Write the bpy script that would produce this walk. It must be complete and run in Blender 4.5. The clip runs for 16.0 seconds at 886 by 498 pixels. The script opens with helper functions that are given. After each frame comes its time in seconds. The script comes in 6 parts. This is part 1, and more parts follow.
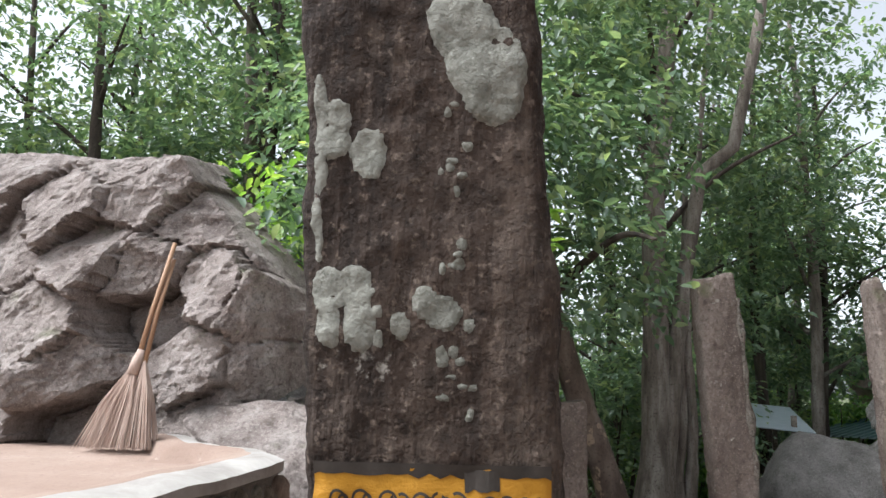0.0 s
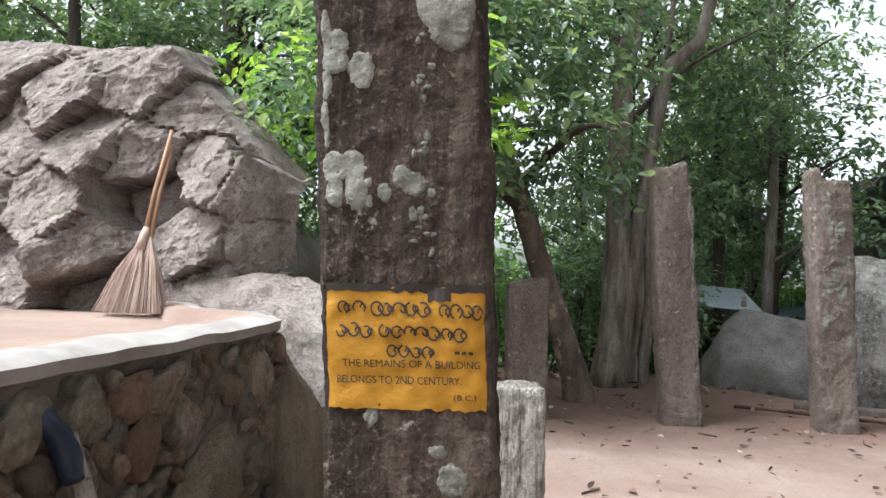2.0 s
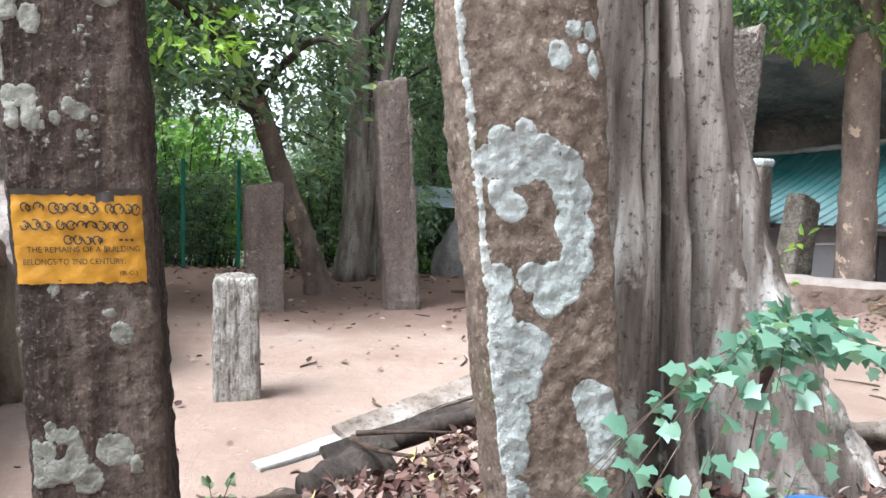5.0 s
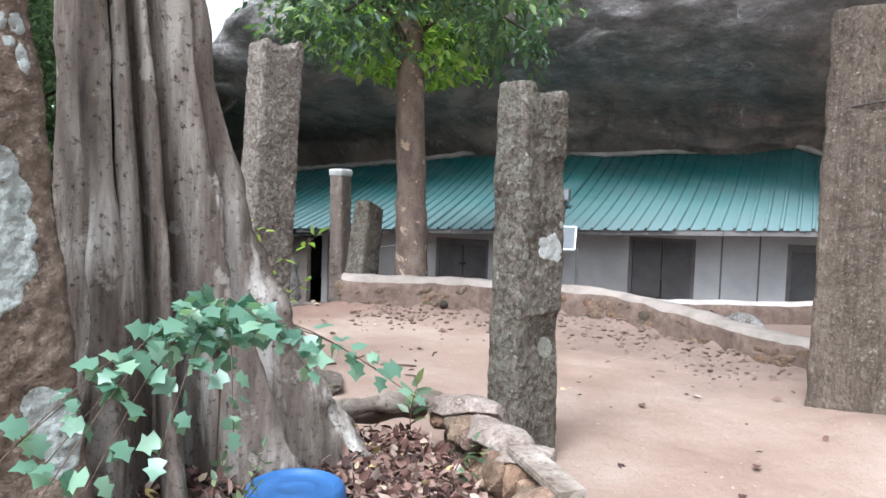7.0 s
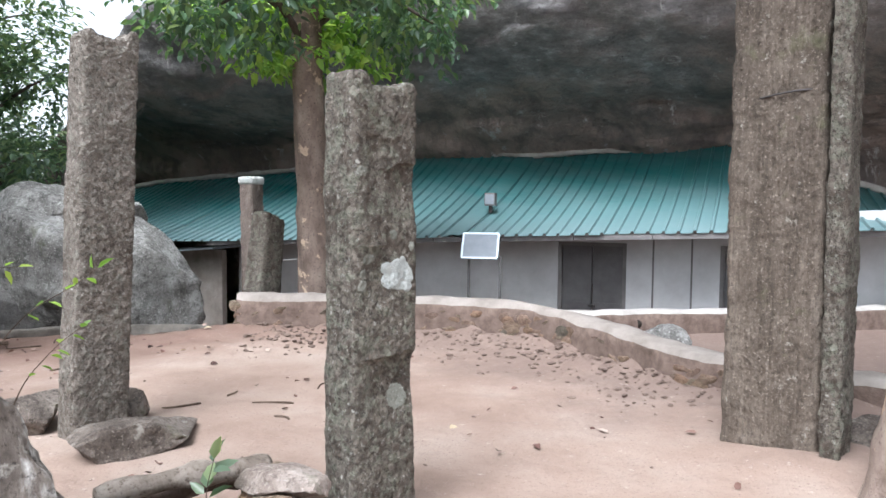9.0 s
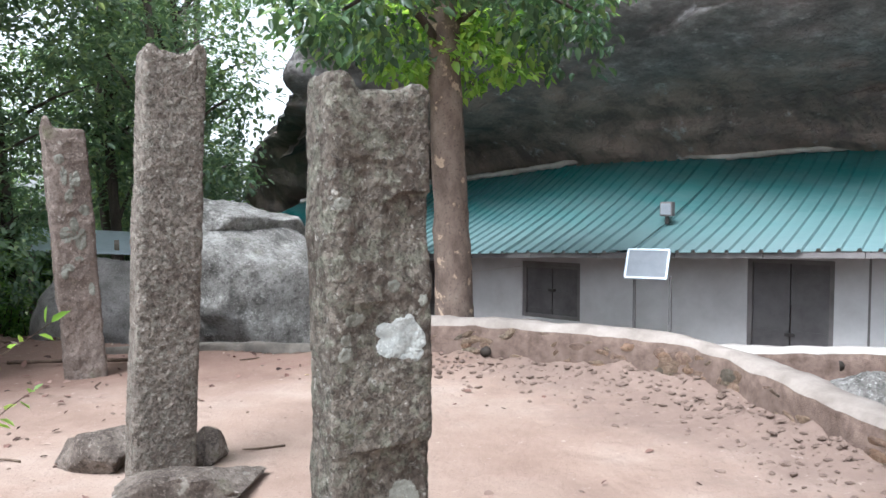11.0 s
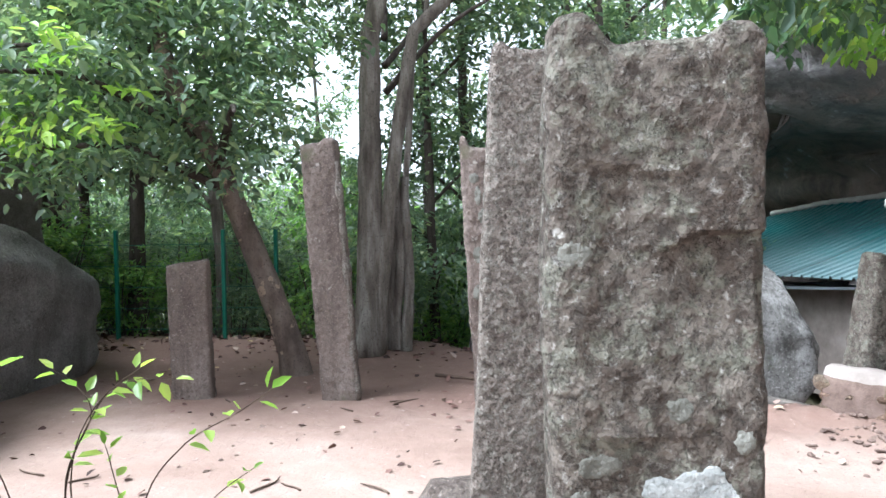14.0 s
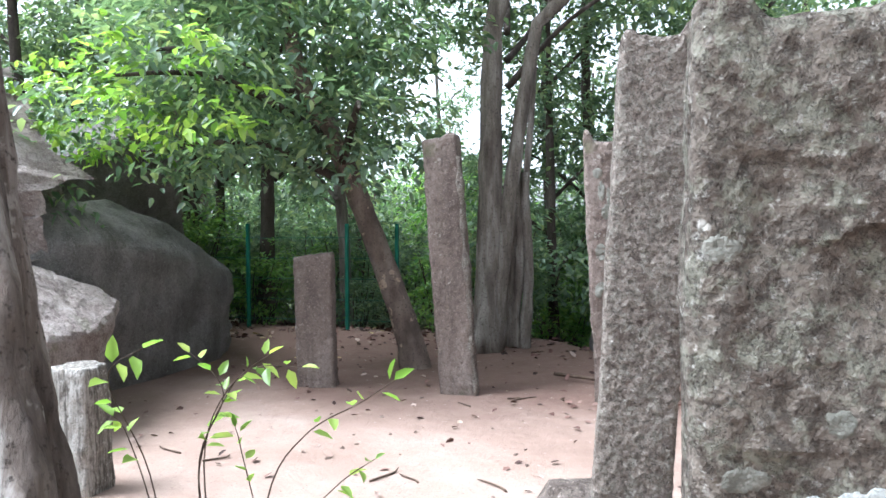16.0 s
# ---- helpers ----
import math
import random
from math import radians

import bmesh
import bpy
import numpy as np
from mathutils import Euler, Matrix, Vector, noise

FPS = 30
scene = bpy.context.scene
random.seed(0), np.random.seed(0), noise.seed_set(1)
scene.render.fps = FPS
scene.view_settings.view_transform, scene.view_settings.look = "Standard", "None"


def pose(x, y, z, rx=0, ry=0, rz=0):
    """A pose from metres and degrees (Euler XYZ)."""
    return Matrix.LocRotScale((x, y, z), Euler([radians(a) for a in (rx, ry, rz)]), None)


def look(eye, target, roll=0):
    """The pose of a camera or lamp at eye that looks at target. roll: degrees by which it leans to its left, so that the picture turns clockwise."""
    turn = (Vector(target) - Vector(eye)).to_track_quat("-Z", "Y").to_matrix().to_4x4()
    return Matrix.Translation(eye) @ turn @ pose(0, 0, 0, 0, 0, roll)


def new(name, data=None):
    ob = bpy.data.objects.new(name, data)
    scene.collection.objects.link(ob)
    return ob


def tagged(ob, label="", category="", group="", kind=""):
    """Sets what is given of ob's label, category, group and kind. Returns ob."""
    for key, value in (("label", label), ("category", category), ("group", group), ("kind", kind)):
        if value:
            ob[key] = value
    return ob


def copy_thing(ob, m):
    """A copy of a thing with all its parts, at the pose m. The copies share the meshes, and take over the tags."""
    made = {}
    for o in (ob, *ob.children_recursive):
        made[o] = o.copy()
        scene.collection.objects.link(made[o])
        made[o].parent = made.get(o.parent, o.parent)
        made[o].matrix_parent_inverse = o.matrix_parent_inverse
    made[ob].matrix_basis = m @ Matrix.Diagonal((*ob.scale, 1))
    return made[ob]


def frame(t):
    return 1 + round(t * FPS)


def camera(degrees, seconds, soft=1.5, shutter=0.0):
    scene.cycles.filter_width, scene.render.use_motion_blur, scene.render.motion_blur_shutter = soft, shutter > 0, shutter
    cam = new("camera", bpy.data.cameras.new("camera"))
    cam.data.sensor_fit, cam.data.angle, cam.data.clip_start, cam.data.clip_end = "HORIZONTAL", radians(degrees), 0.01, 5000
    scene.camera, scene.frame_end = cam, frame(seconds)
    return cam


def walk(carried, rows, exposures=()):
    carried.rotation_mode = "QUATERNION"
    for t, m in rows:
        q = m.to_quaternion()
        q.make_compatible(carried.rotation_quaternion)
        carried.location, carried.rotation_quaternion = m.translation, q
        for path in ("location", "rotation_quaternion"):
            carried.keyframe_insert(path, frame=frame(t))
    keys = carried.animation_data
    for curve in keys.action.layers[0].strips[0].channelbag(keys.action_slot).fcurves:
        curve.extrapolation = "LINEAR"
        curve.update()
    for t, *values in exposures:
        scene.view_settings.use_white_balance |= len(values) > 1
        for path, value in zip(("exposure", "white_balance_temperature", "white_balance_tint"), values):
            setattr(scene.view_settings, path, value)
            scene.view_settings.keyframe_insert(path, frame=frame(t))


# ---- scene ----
cam = camera(60.9, 16.0)
PATH = [
    (0, (0.632, 0.845, 1.475), (0.346, 2.797, 1.806), 2.0),
    (0.5, (0.683, 0.728, 1.489), (0.398, 2.655, 1.943), 2.4),
    (1, (0.724, 0.613, 1.469), (0.439, 2.538, 1.931), 2.5),
    (1.5, (0.726, 0.493, 1.448), (0.44, 2.449, 1.755), 2.5),
    (2, (0.72, 0.347, 1.395), (0.499, 2.335, 1.436), 2.2),
    (2.5, (0.762, 0.247, 1.375), (0.577, 2.233, 1.23), 2.1),
    (3, (0.838, 0.1, 1.322), (0.669, 2.072, 1.039), 2.2),
    (3.2, (0.859, 0.064, 1.303), (0.7, 2.029, 0.965), 2.3),
    (5.3, (1.129, -0.414, 1.426), (1.678, 1.502, 1.257), 1.9),
    (5.5, (1.17, -0.469, 1.415), (1.84, 1.408, 1.25), 2.0),
    (6, (1.28, -0.59, 1.404), (2.217, 1.171, 1.254), 2.1),
    (6.5, (1.354, -0.647, 1.412), (2.471, 1.006, 1.273), 2.1),
    (7, (1.47, -0.613, 1.402), (2.732, 0.933, 1.271), 1.8),
    (7.5, (1.644, -0.516, 1.423), (2.987, 0.96, 1.294), 1.8),
    (8, (1.859, -0.465, 1.438), (3.276, 0.941, 1.308), 1.5),
    (8.2, (1.993, -0.453, 1.437), (3.412, 0.952, 1.311), 1.1),
    (10.3, (3.091, -0.251, 1.594), (4.146, 1.444, 1.476), 0.2),
    (10.5, (3.259, -0.203, 1.601), (4.258, 1.526, 1.487), 0.1),
    (11, (3.484, -0.132, 1.603), (4.372, 1.656, 1.486), -0.2),
    (11.5, (3.709, 0.088, 1.653), (4.393, 1.964, 1.545), -0.8),
    (12, (3.856, 0.208, 1.657), (4.238, 2.17, 1.566), -1.2),
    (12.5, (4.028, 0.335, 1.666), (4.122, 2.331, 1.578), -0.9),
    (13, (4.144, 0.476, 1.643), (4.102, 2.474, 1.553), -1.0),
    (13.5, (4.206, 0.695, 1.661), (4.033, 2.686, 1.575), -0.6),
    (14, (4.237, 0.804, 1.672), (3.915, 2.776, 1.591), -0.6),
    (14.5, (4.253, 0.842, 1.671), (3.805, 2.79, 1.589), -0.7),
    (15, (4.245, 0.863, 1.662), (3.736, 2.795, 1.576), -0.6),
    (15.5, (4.227, 0.881, 1.654), (3.662, 2.798, 1.566), 0.0),
    (16, (4.206, 0.851, 1.66), (3.581, 2.749, 1.572), -0.1),
]
walk(cam, [(t, look(eye, target, roll)) for t, eye, target, roll in PATH], [(0.0, 1.52, 5900, 9), (1.5, 1.5, 5900, 9), (3.0, 2.1, 5900, 9), (5.5, 2.02, 5700, 9), (7.5, 1.72, 5700, 9), (11.5, 1.9, 5680, 9), (13.5, 2.2, 5480, 9), (16.0, 2.32, 5450, 9)])

# ---- light ----
world = bpy.data.worlds.new("world")
scene.world = world
world.use_nodes = True
wt = world.node_tree
sky = wt.nodes.new("ShaderNodeTexSky")
sky.sky_type, sky.sun_disc = "NISHITA", False
sky.sun_elevation, sky.sun_rotation = radians(56), radians(249)
sky.air_density, sky.dust_density, sky.ozone_density = 1.2, 3.0, 0.6
grey, veil = wt.nodes.new("ShaderNodeRGBToBW"), wt.nodes.new("ShaderNodeMix")
veil.data_type = "RGBA"
veil.inputs[0].default_value = 0.93  # a thin white cloud cover takes most of the blue
wt.links.new(sky.outputs[0], grey.inputs[0])
wt.links.new(sky.outputs[0], veil.inputs[6])
wt.links.new(grey.outputs[0], veil.inputs[7])
wt.links.new(veil.outputs[2], wt.nodes["Background"].inputs[0])
wt.nodes["Background"].inputs[1].default_value = 0.13
sun = new("sun", bpy.data.lights.new("sun", "SUN"))
sun.data.energy, sun.data.angle, sun.data.color = 1.8, radians(32), (1.0, 0.97, 0.93)
sun.matrix_world = look((-5.6, -2.2, 9.0), (0, 0, 0))

# ---- materials ----


def material(name, rough=0.85):
    m = bpy.data.materials.new(name)
    m.use_nodes = True
    b = m.node_tree.nodes["Principled BSDF"]
    b.inputs["Roughness"].default_value = rough
    b.inputs["Specular IOR Level"].default_value = 0.25
    return m, m.node_tree, b


def ramp(nt, src, stops):
    r = nt.nodes.new("ShaderNodeValToRGB")
    e = r.color_ramp.elements
    while len(e) < len(stops):
        e.new(0.5)
    for el, (p, c) in zip(e, stops):
        el.position, el.color = p, (*c, 1) if len(c) == 3 else c
    nt.links.new(src, r.inputs[0])
    return r.outputs[0]


def coords(nt, scale=(1, 1, 1), kind="Object"):
    tc, mp = nt.nodes.new("ShaderNodeTexCoord"), nt.nodes.new("ShaderNodeMapping")
    mp.inputs["Scale"].default_value = scale
    nt.links.new(tc.outputs[kind], mp.inputs[0])
    return mp.outputs[0]


def tex(nt, vec, scale, detail=6.0, rough=0.6, kind="noise"):
    n = nt.nodes.new("ShaderNodeTexNoise" if kind == "noise" else "ShaderNodeTexVoronoi")
    n.inputs["Scale"].default_value = scale
    if kind == "noise":
        n.inputs["Detail"].default_value, n.inputs["Roughness"].default_value = detail, rough
    nt.links.new(vec, n.inputs["Vector"])
    return n.outputs["Fac" if kind == "noise" else "Distance"]


def mix(nt, fac, a, b, mode="MIX"):
    n = nt.nodes.new("ShaderNodeMix")
    n.data_type, n.blend_type = "RGBA", mode
    if isinstance(fac, float):
        n.inputs[0].default_value = fac
    else:
        nt.links.new(fac, n.inputs[0])
    for i, v in ((6, a), (7, b)):
        if isinstance(v, tuple):
            n.inputs[i].default_value = (*v, 1)
        else:
            nt.links.new(v, n.inputs[i])
    return n.outputs[2]


def bump(nt, b, height, strength, distance=0.02, under=None):
    n = nt.nodes.new("ShaderNodeBump")
    n.inputs["Strength"].default_value, n.inputs["Distance"].default_value = strength, distance
    nt.links.new(height, n.inputs["Height"])
    if under:
        nt.links.new(under, n.inputs["Normal"])
    nt.links.new(n.outputs[0], b.inputs["Normal"])
    return n.outputs[0]


W, K = (1, 1, 1), (0, 0, 0)


def stone(name, dark, mid, light, spots=0.5, moss=0.0, streak=1.0, grain=38.0, rough=0.9, relief=0.04, pit=0.3, blotch=0.35, lump=14, vary=False, ribs=0.0):
    """Weathered gneiss: broad stains, upright streaks, grain, pale lichen specks and some green film."""
    m, nt, b = material(name, rough)
    v = coords(nt)
    vs = coords(nt, (1, 1, 0.28 / streak))
    c = ramp(nt, tex(nt, vs, 3.2, 8, 0.62), [(0.28, dark), (0.5, mid), (0.74, light)])
    c = mix(nt, ramp(nt, tex(nt, v, grain, 4, 0.7), [(0.3, (0.8, 0.8, 0.8)), (0.5, K)]), c, dark)
    c = mix(nt, ramp(nt, tex(nt, v, grain * 1.7, 3, 0.6), [(0.56, K), (0.72, W)]), c, light)
    c = mix(nt, ramp(nt, tex(nt, v, 21, 6, 0.75), [(0.33, (pit, pit, pit)), (0.46, K)]), c, tuple(0.6 * x for x in dark))
    if blotch:
        bl = tex(nt, v, 8.5, 9, 0.74)
        c = mix(nt, ramp(nt, bl, [(0.36, (blotch, blotch, blotch)), (0.47, K)]), c, tuple(0.8 * x for x in dark))
        c = mix(nt, ramp(nt, bl, [(0.55, K), (0.68, (blotch, blotch, blotch))]), c, light)
    if spots:
        s = ramp(nt, tex(nt, v, 9.0, 7, 0.68), [(0.68 - 0.14 * spots, K), (0.72 - 0.11 * spots, W)])
        c = mix(nt, s, c, tuple(0.55 * x + 0.45 * y for x, y in zip(light, (0.42, 0.41, 0.36))))
    if moss:
        g = ramp(nt, tex(nt, v, 2.6, 6, 0.65), [(0.62 - 0.2 * moss, K), (0.78 - 0.1 * moss, W)])
        c = mix(nt, g, c, (0.12, 0.13, 0.062))
    if vary:  # each stone has a tone of its own
        info = nt.nodes.new("ShaderNodeObjectInfo")
        tone = ramp(nt, info.outputs["Random"], [(0.0, (0.5, 0.55, 0.52)), (0.3, (1.15, 0.95, 0.78)), (0.55, (0.85, 0.9, 0.8)), (0.8, (1.25, 1.12, 1.0)), (1.0, (0.65, 0.6, 0.6))])
        c = mix(nt, 1.0, c, tone, "MULTIPLY")
    n0 = None
    if ribs:  # upright weathering grooves
        rib = tex(nt, coords(nt, (1, 1, 0.07)), 42, 4, 0.65)
        c = mix(nt, ramp(nt, rib, [(0.36, (ribs, ribs, ribs)), (0.5, K)]), c, tuple(0.7 * x for x in dark))
        c = mix(nt, ramp(nt, rib, [(0.54, K), (0.68, (0.8 * ribs, 0.8 * ribs, 0.8 * ribs))]), c, light)
        n0 = bump(nt, b, rib, 1.0, 0.012)
    nt.links.new(c, b.inputs["Base Color"])
    n1 = bump(nt, b, tex(nt, v, lump, 10, 0.75), 0.6 if ribs else 1.0, relief, n0)
    pits = ramp(nt, tex(nt, v, 34, 5, 0.7), [(0.36, K), (0.5, W)])
    n2 = bump(nt, b, pits, 0.8, relief * 0.3, n1)
    bump(nt, b, tex(nt, v, 85, 3, 0.6), 0.8, 0.008, n2)
    return m


def crusted(name, base, brown, film, pale, dark, scale=1.0):
    """Old pillar stone under patchy crusts: earth-brown and grey-green films with broken edges, pale specks, dark pits."""
    m, nt, b = material(name, 0.92)
    v = coords(nt)
    warp = nt.nodes.new("ShaderNodeTexNoise")
    warp.inputs["Scale"].default_value, warp.inputs["Detail"].default_value = 26 * scale, 4
    nt.links.new(v, warp.inputs["Vector"])
    shift = nt.nodes.new("ShaderNodeVectorMath")
    shift.operation = "MULTIPLY_ADD"
    nt.links.new(warp.outputs["Color"], shift.inputs[0])
    shift.inputs[1].default_value = (0.03, 0.03, 0.03)
    nt.links.new(v, shift.inputs[2])
    w = shift.outputs[0]
    big = tex(nt, w, 6.0 * scale, 5, 0.6)
    c = ramp(nt, big, [(0.36, brown), (0.5, base), (0.64, tuple(1.2 * x for x in base))])
    films = tex(nt, w, 15 * scale, 6, 0.72)
    c = mix(nt, ramp(nt, films, [(0.5, K), (0.58, (0.75, 0.75, 0.75))]), c, film)
    c = mix(nt, ramp(nt, tex(nt, w, 24 * scale, 5, 0.7), [(0.4, (0.8, 0.8, 0.8)), (0.49, K)]), c, brown)
    cells = ramp(nt, tex(nt, w, 19 * scale, kind="voronoi"), [(0.13, W), (0.2, K)])
    gate = ramp(nt, tex(nt, v, 5.0 * scale, 4, 0.6), [(0.53, K), (0.6, (0.85, 0.85, 0.85))])
    c = mix(nt, mix(nt, 1.0, cells, gate, "MULTIPLY"), c, pale)
    c = mix(nt, ramp(nt, tex(nt, w, 52 * scale, 4, 0.7), [(0.57, K), (0.68, (0.7, 0.7, 0.7))]), c, pale)
    pits = tex(nt, w, 34 * scale, 5, 0.7)
    c = mix(nt, ramp(nt, pits, [(0.33, (0.9, 0.9, 0.9)), (0.42, K)]), c, dark)
    c = mix(nt, ramp(nt, tex(nt, v, 110, 3, 0.6), [(0.34, (0.7, 0.7, 0.7)), (0.45, K)]), c, dark)
    nt.links.new(c, b.inputs["Base Color"])
    n1 = bump(nt, b, films, 1.0, 0.013)
    n2 = bump(nt, b, ramp(nt, pits, [(0.34, K), (0.52, W)]), 0.9, 0.012, n1)
    bump(nt, b, tex(nt, v, 95, 4, 0.65), 0.9, 0.008, n2)
    return m


M_P1 = stone("stone_dark_brown", (0.016, 0.0105, 0.0075), (0.044, 0.029, 0.021), (0.16, 0.122, 0.096), 0.1, 0.0, 4.0, relief=0.014, pit=0.2, blotch=0.25, ribs=0.4)
M_P2 = stone("stone_brown_lichened", (0.085, 0.061, 0.045), (0.185, 0.138, 0.105), (0.31, 0.25, 0.2), 0.15, 0.15, 1.4, relief=0.02, pit=0.2)
M_Q = crusted("stone_grey_green", (0.15, 0.128, 0.104), (0.085, 0.066, 0.052), (0.186, 0.184, 0.142), (0.37, 0.355, 0.315), (0.05, 0.042, 0.034))
M_QB = crusted("stone_grey_brown", (0.215, 0.183, 0.153), (0.13, 0.104, 0.085), (0.248, 0.232, 0.192), (0.43, 0.4, 0.355), (0.065, 0.053, 0.044), 1.25)
M_SHARD = stone("stone_grey_brown_slab", (0.055, 0.043, 0.035), (0.155, 0.125, 0.104), (0.3, 0.255, 0.215), 0.5, 0.08, 0.5, relief=0.02, pit=0.85, blotch=0.6, lump=24)
M_FAR = stone("stone_reddish_brown", (0.1, 0.076, 0.063), (0.2, 0.157, 0.132), (0.33, 0.275, 0.235), 0.25, 0.1, 1.2, relief=0.025, pit=0.3)
M_STUB = stone("stone_pale_ribbed", (0.1, 0.088, 0.072), (0.29, 0.262, 0.225), (0.52, 0.495, 0.45), 0.4, 0.1, 3.0, relief=0.02, pit=0.3, ribs=0.8)
M_CLIFF = stone("granite_cliff", (0.15, 0.115, 0.1), (0.32, 0.27, 0.242), (0.47, 0.415, 0.38), 0.0, 0.06, 0.6, 55, 0.9, 0.03, 0.0, 0.6)
M_BOULDER = stone("granite_boulder", (0.09, 0.084, 0.076), (0.3, 0.283, 0.26), (0.55, 0.53, 0.5), 0.5, 0.1, 0.5, 24, 0.9, 0.05, 0.5, 0.6)
# darker copy of the granite, with the boulders' shade put into its colour
M_DARKROCK = stone("granite_painted_shade", (0.1, 0.092, 0.083), (0.2, 0.186, 0.172), (0.31, 0.29, 0.275), 0.1, 0.0, 0.5, 40, 0.75, 0.03, 0.1)
M_RUBBLE = stone("rubble_stone", (0.15, 0.108, 0.086), (0.3, 0.225, 0.18), (0.44, 0.355, 0.3), 0.15, 0.05, 0.8, relief=0.03, pit=0.2, vary=True)
M_P4 = stone("stone_brown_upright", (0.06, 0.046, 0.035), (0.145, 0.115, 0.09), (0.26, 0.215, 0.175), 0.3, 0.2, 2.0, relief=0.02, pit=0.3, ribs=0.3)
M_CAPSTONE = stone("edge_cap_stone", (0.17, 0.13, 0.108), (0.33, 0.265, 0.225), (0.48, 0.41, 0.36), 0.3, 0.05, 0.8, relief=0.02, pit=0.3)
M_MOSSY = stone("mossy_wall_stone", (0.14, 0.122, 0.105), (0.33, 0.285, 0.245), (0.54, 0.48, 0.42), 0.2, 0.25, 0.8, relief=0.03, pit=0.2, vary=True)
M_LICHEN = stone("lichen_crust", (0.115, 0.112, 0.092), (0.19, 0.186, 0.156), (0.28, 0.275, 0.235), 0.1, 0.0, 1.0, 60, 0.9, 0.006)
M_LICHENB = stone("lichen_crust_pale", (0.22, 0.235, 0.22), (0.31, 0.33, 0.31), (0.4, 0.42, 0.4), 0.1, 0.0, 1.0, 60, 0.9, 0.006)
M_WHITE = stone("white_lichen_and_lit_edge", (0.3, 0.31, 0.29), (0.44, 0.45, 0.42), (0.58, 0.58, 0.55), 0.0, 0.0, 1.0, 60, 0.9, 0.015)


def cave_rock():
    m, nt, b = material("cave_rock", 0.85)
    v, vs = coords(nt), coords(nt, (1, 1, 0.22))
    c = ramp(nt, tex(nt, v, 0.45, 8, 0.6), [(0.3, (0.17, 0.14, 0.125)), (0.5, (0.29, 0.228, 0.198)), (0.7, (0.4, 0.305, 0.26))])
    st = ramp(nt, tex(nt, vs, 1.6, 7, 0.7), [(0.4, (0.7, 0.7, 0.7)), (0.56, K)])
    c = mix(nt, st, c, (0.085, 0.078, 0.075))
    sep, up = nt.nodes.new("ShaderNodeSeparateXYZ"), nt.nodes.new("ShaderNodeMath")
    nt.links.new(v, sep.inputs[0])
    up.operation = "MULTIPLY_ADD"
    nt.links.new(tex(nt, v, 0.6, 6, 0.6), up.inputs[0])
    up.inputs[1].default_value = 2.0
    nt.links.new(sep.outputs[2], up.inputs[2])
    part_up = nt.nodes.new("ShaderNodeMath")
    part_up.operation = "MULTIPLY"
    nt.links.new(up.outputs[0], part_up.inputs[0])
    part_up.inputs[1].default_value = 0.1
    scale_c = ramp(nt, tex(nt, coords(nt, (0.5, 0.5, 1.6)), 3.4, 9, 0.74), [(0.4, (0.13, 0.125, 0.125)), (0.54, (0.25, 0.24, 0.235)), (0.66, (0.46, 0.45, 0.44))])
    c = mix(nt, ramp(nt, part_up.outputs[0], [(0.42, K), (0.47, (0.85, 0.85, 0.85))]), c, scale_c)
    pale = ramp(nt, tex(nt, vs, 2.7, 9, 0.72), [(0.6, K), (0.68, W)])
    c = mix(nt, pale, c, (0.42, 0.4, 0.38))
    nt.links.new(c, b.inputs["Base Color"])
    n1 = bump(nt, b, tex(nt, v, 2.2, 10, 0.65), 1.0, 0.18)
    bump(nt, b, tex(nt, v, 18, 5, 0.6), 0.6, 0.03, n1)
    return m


M_CAVE = cave_rock()


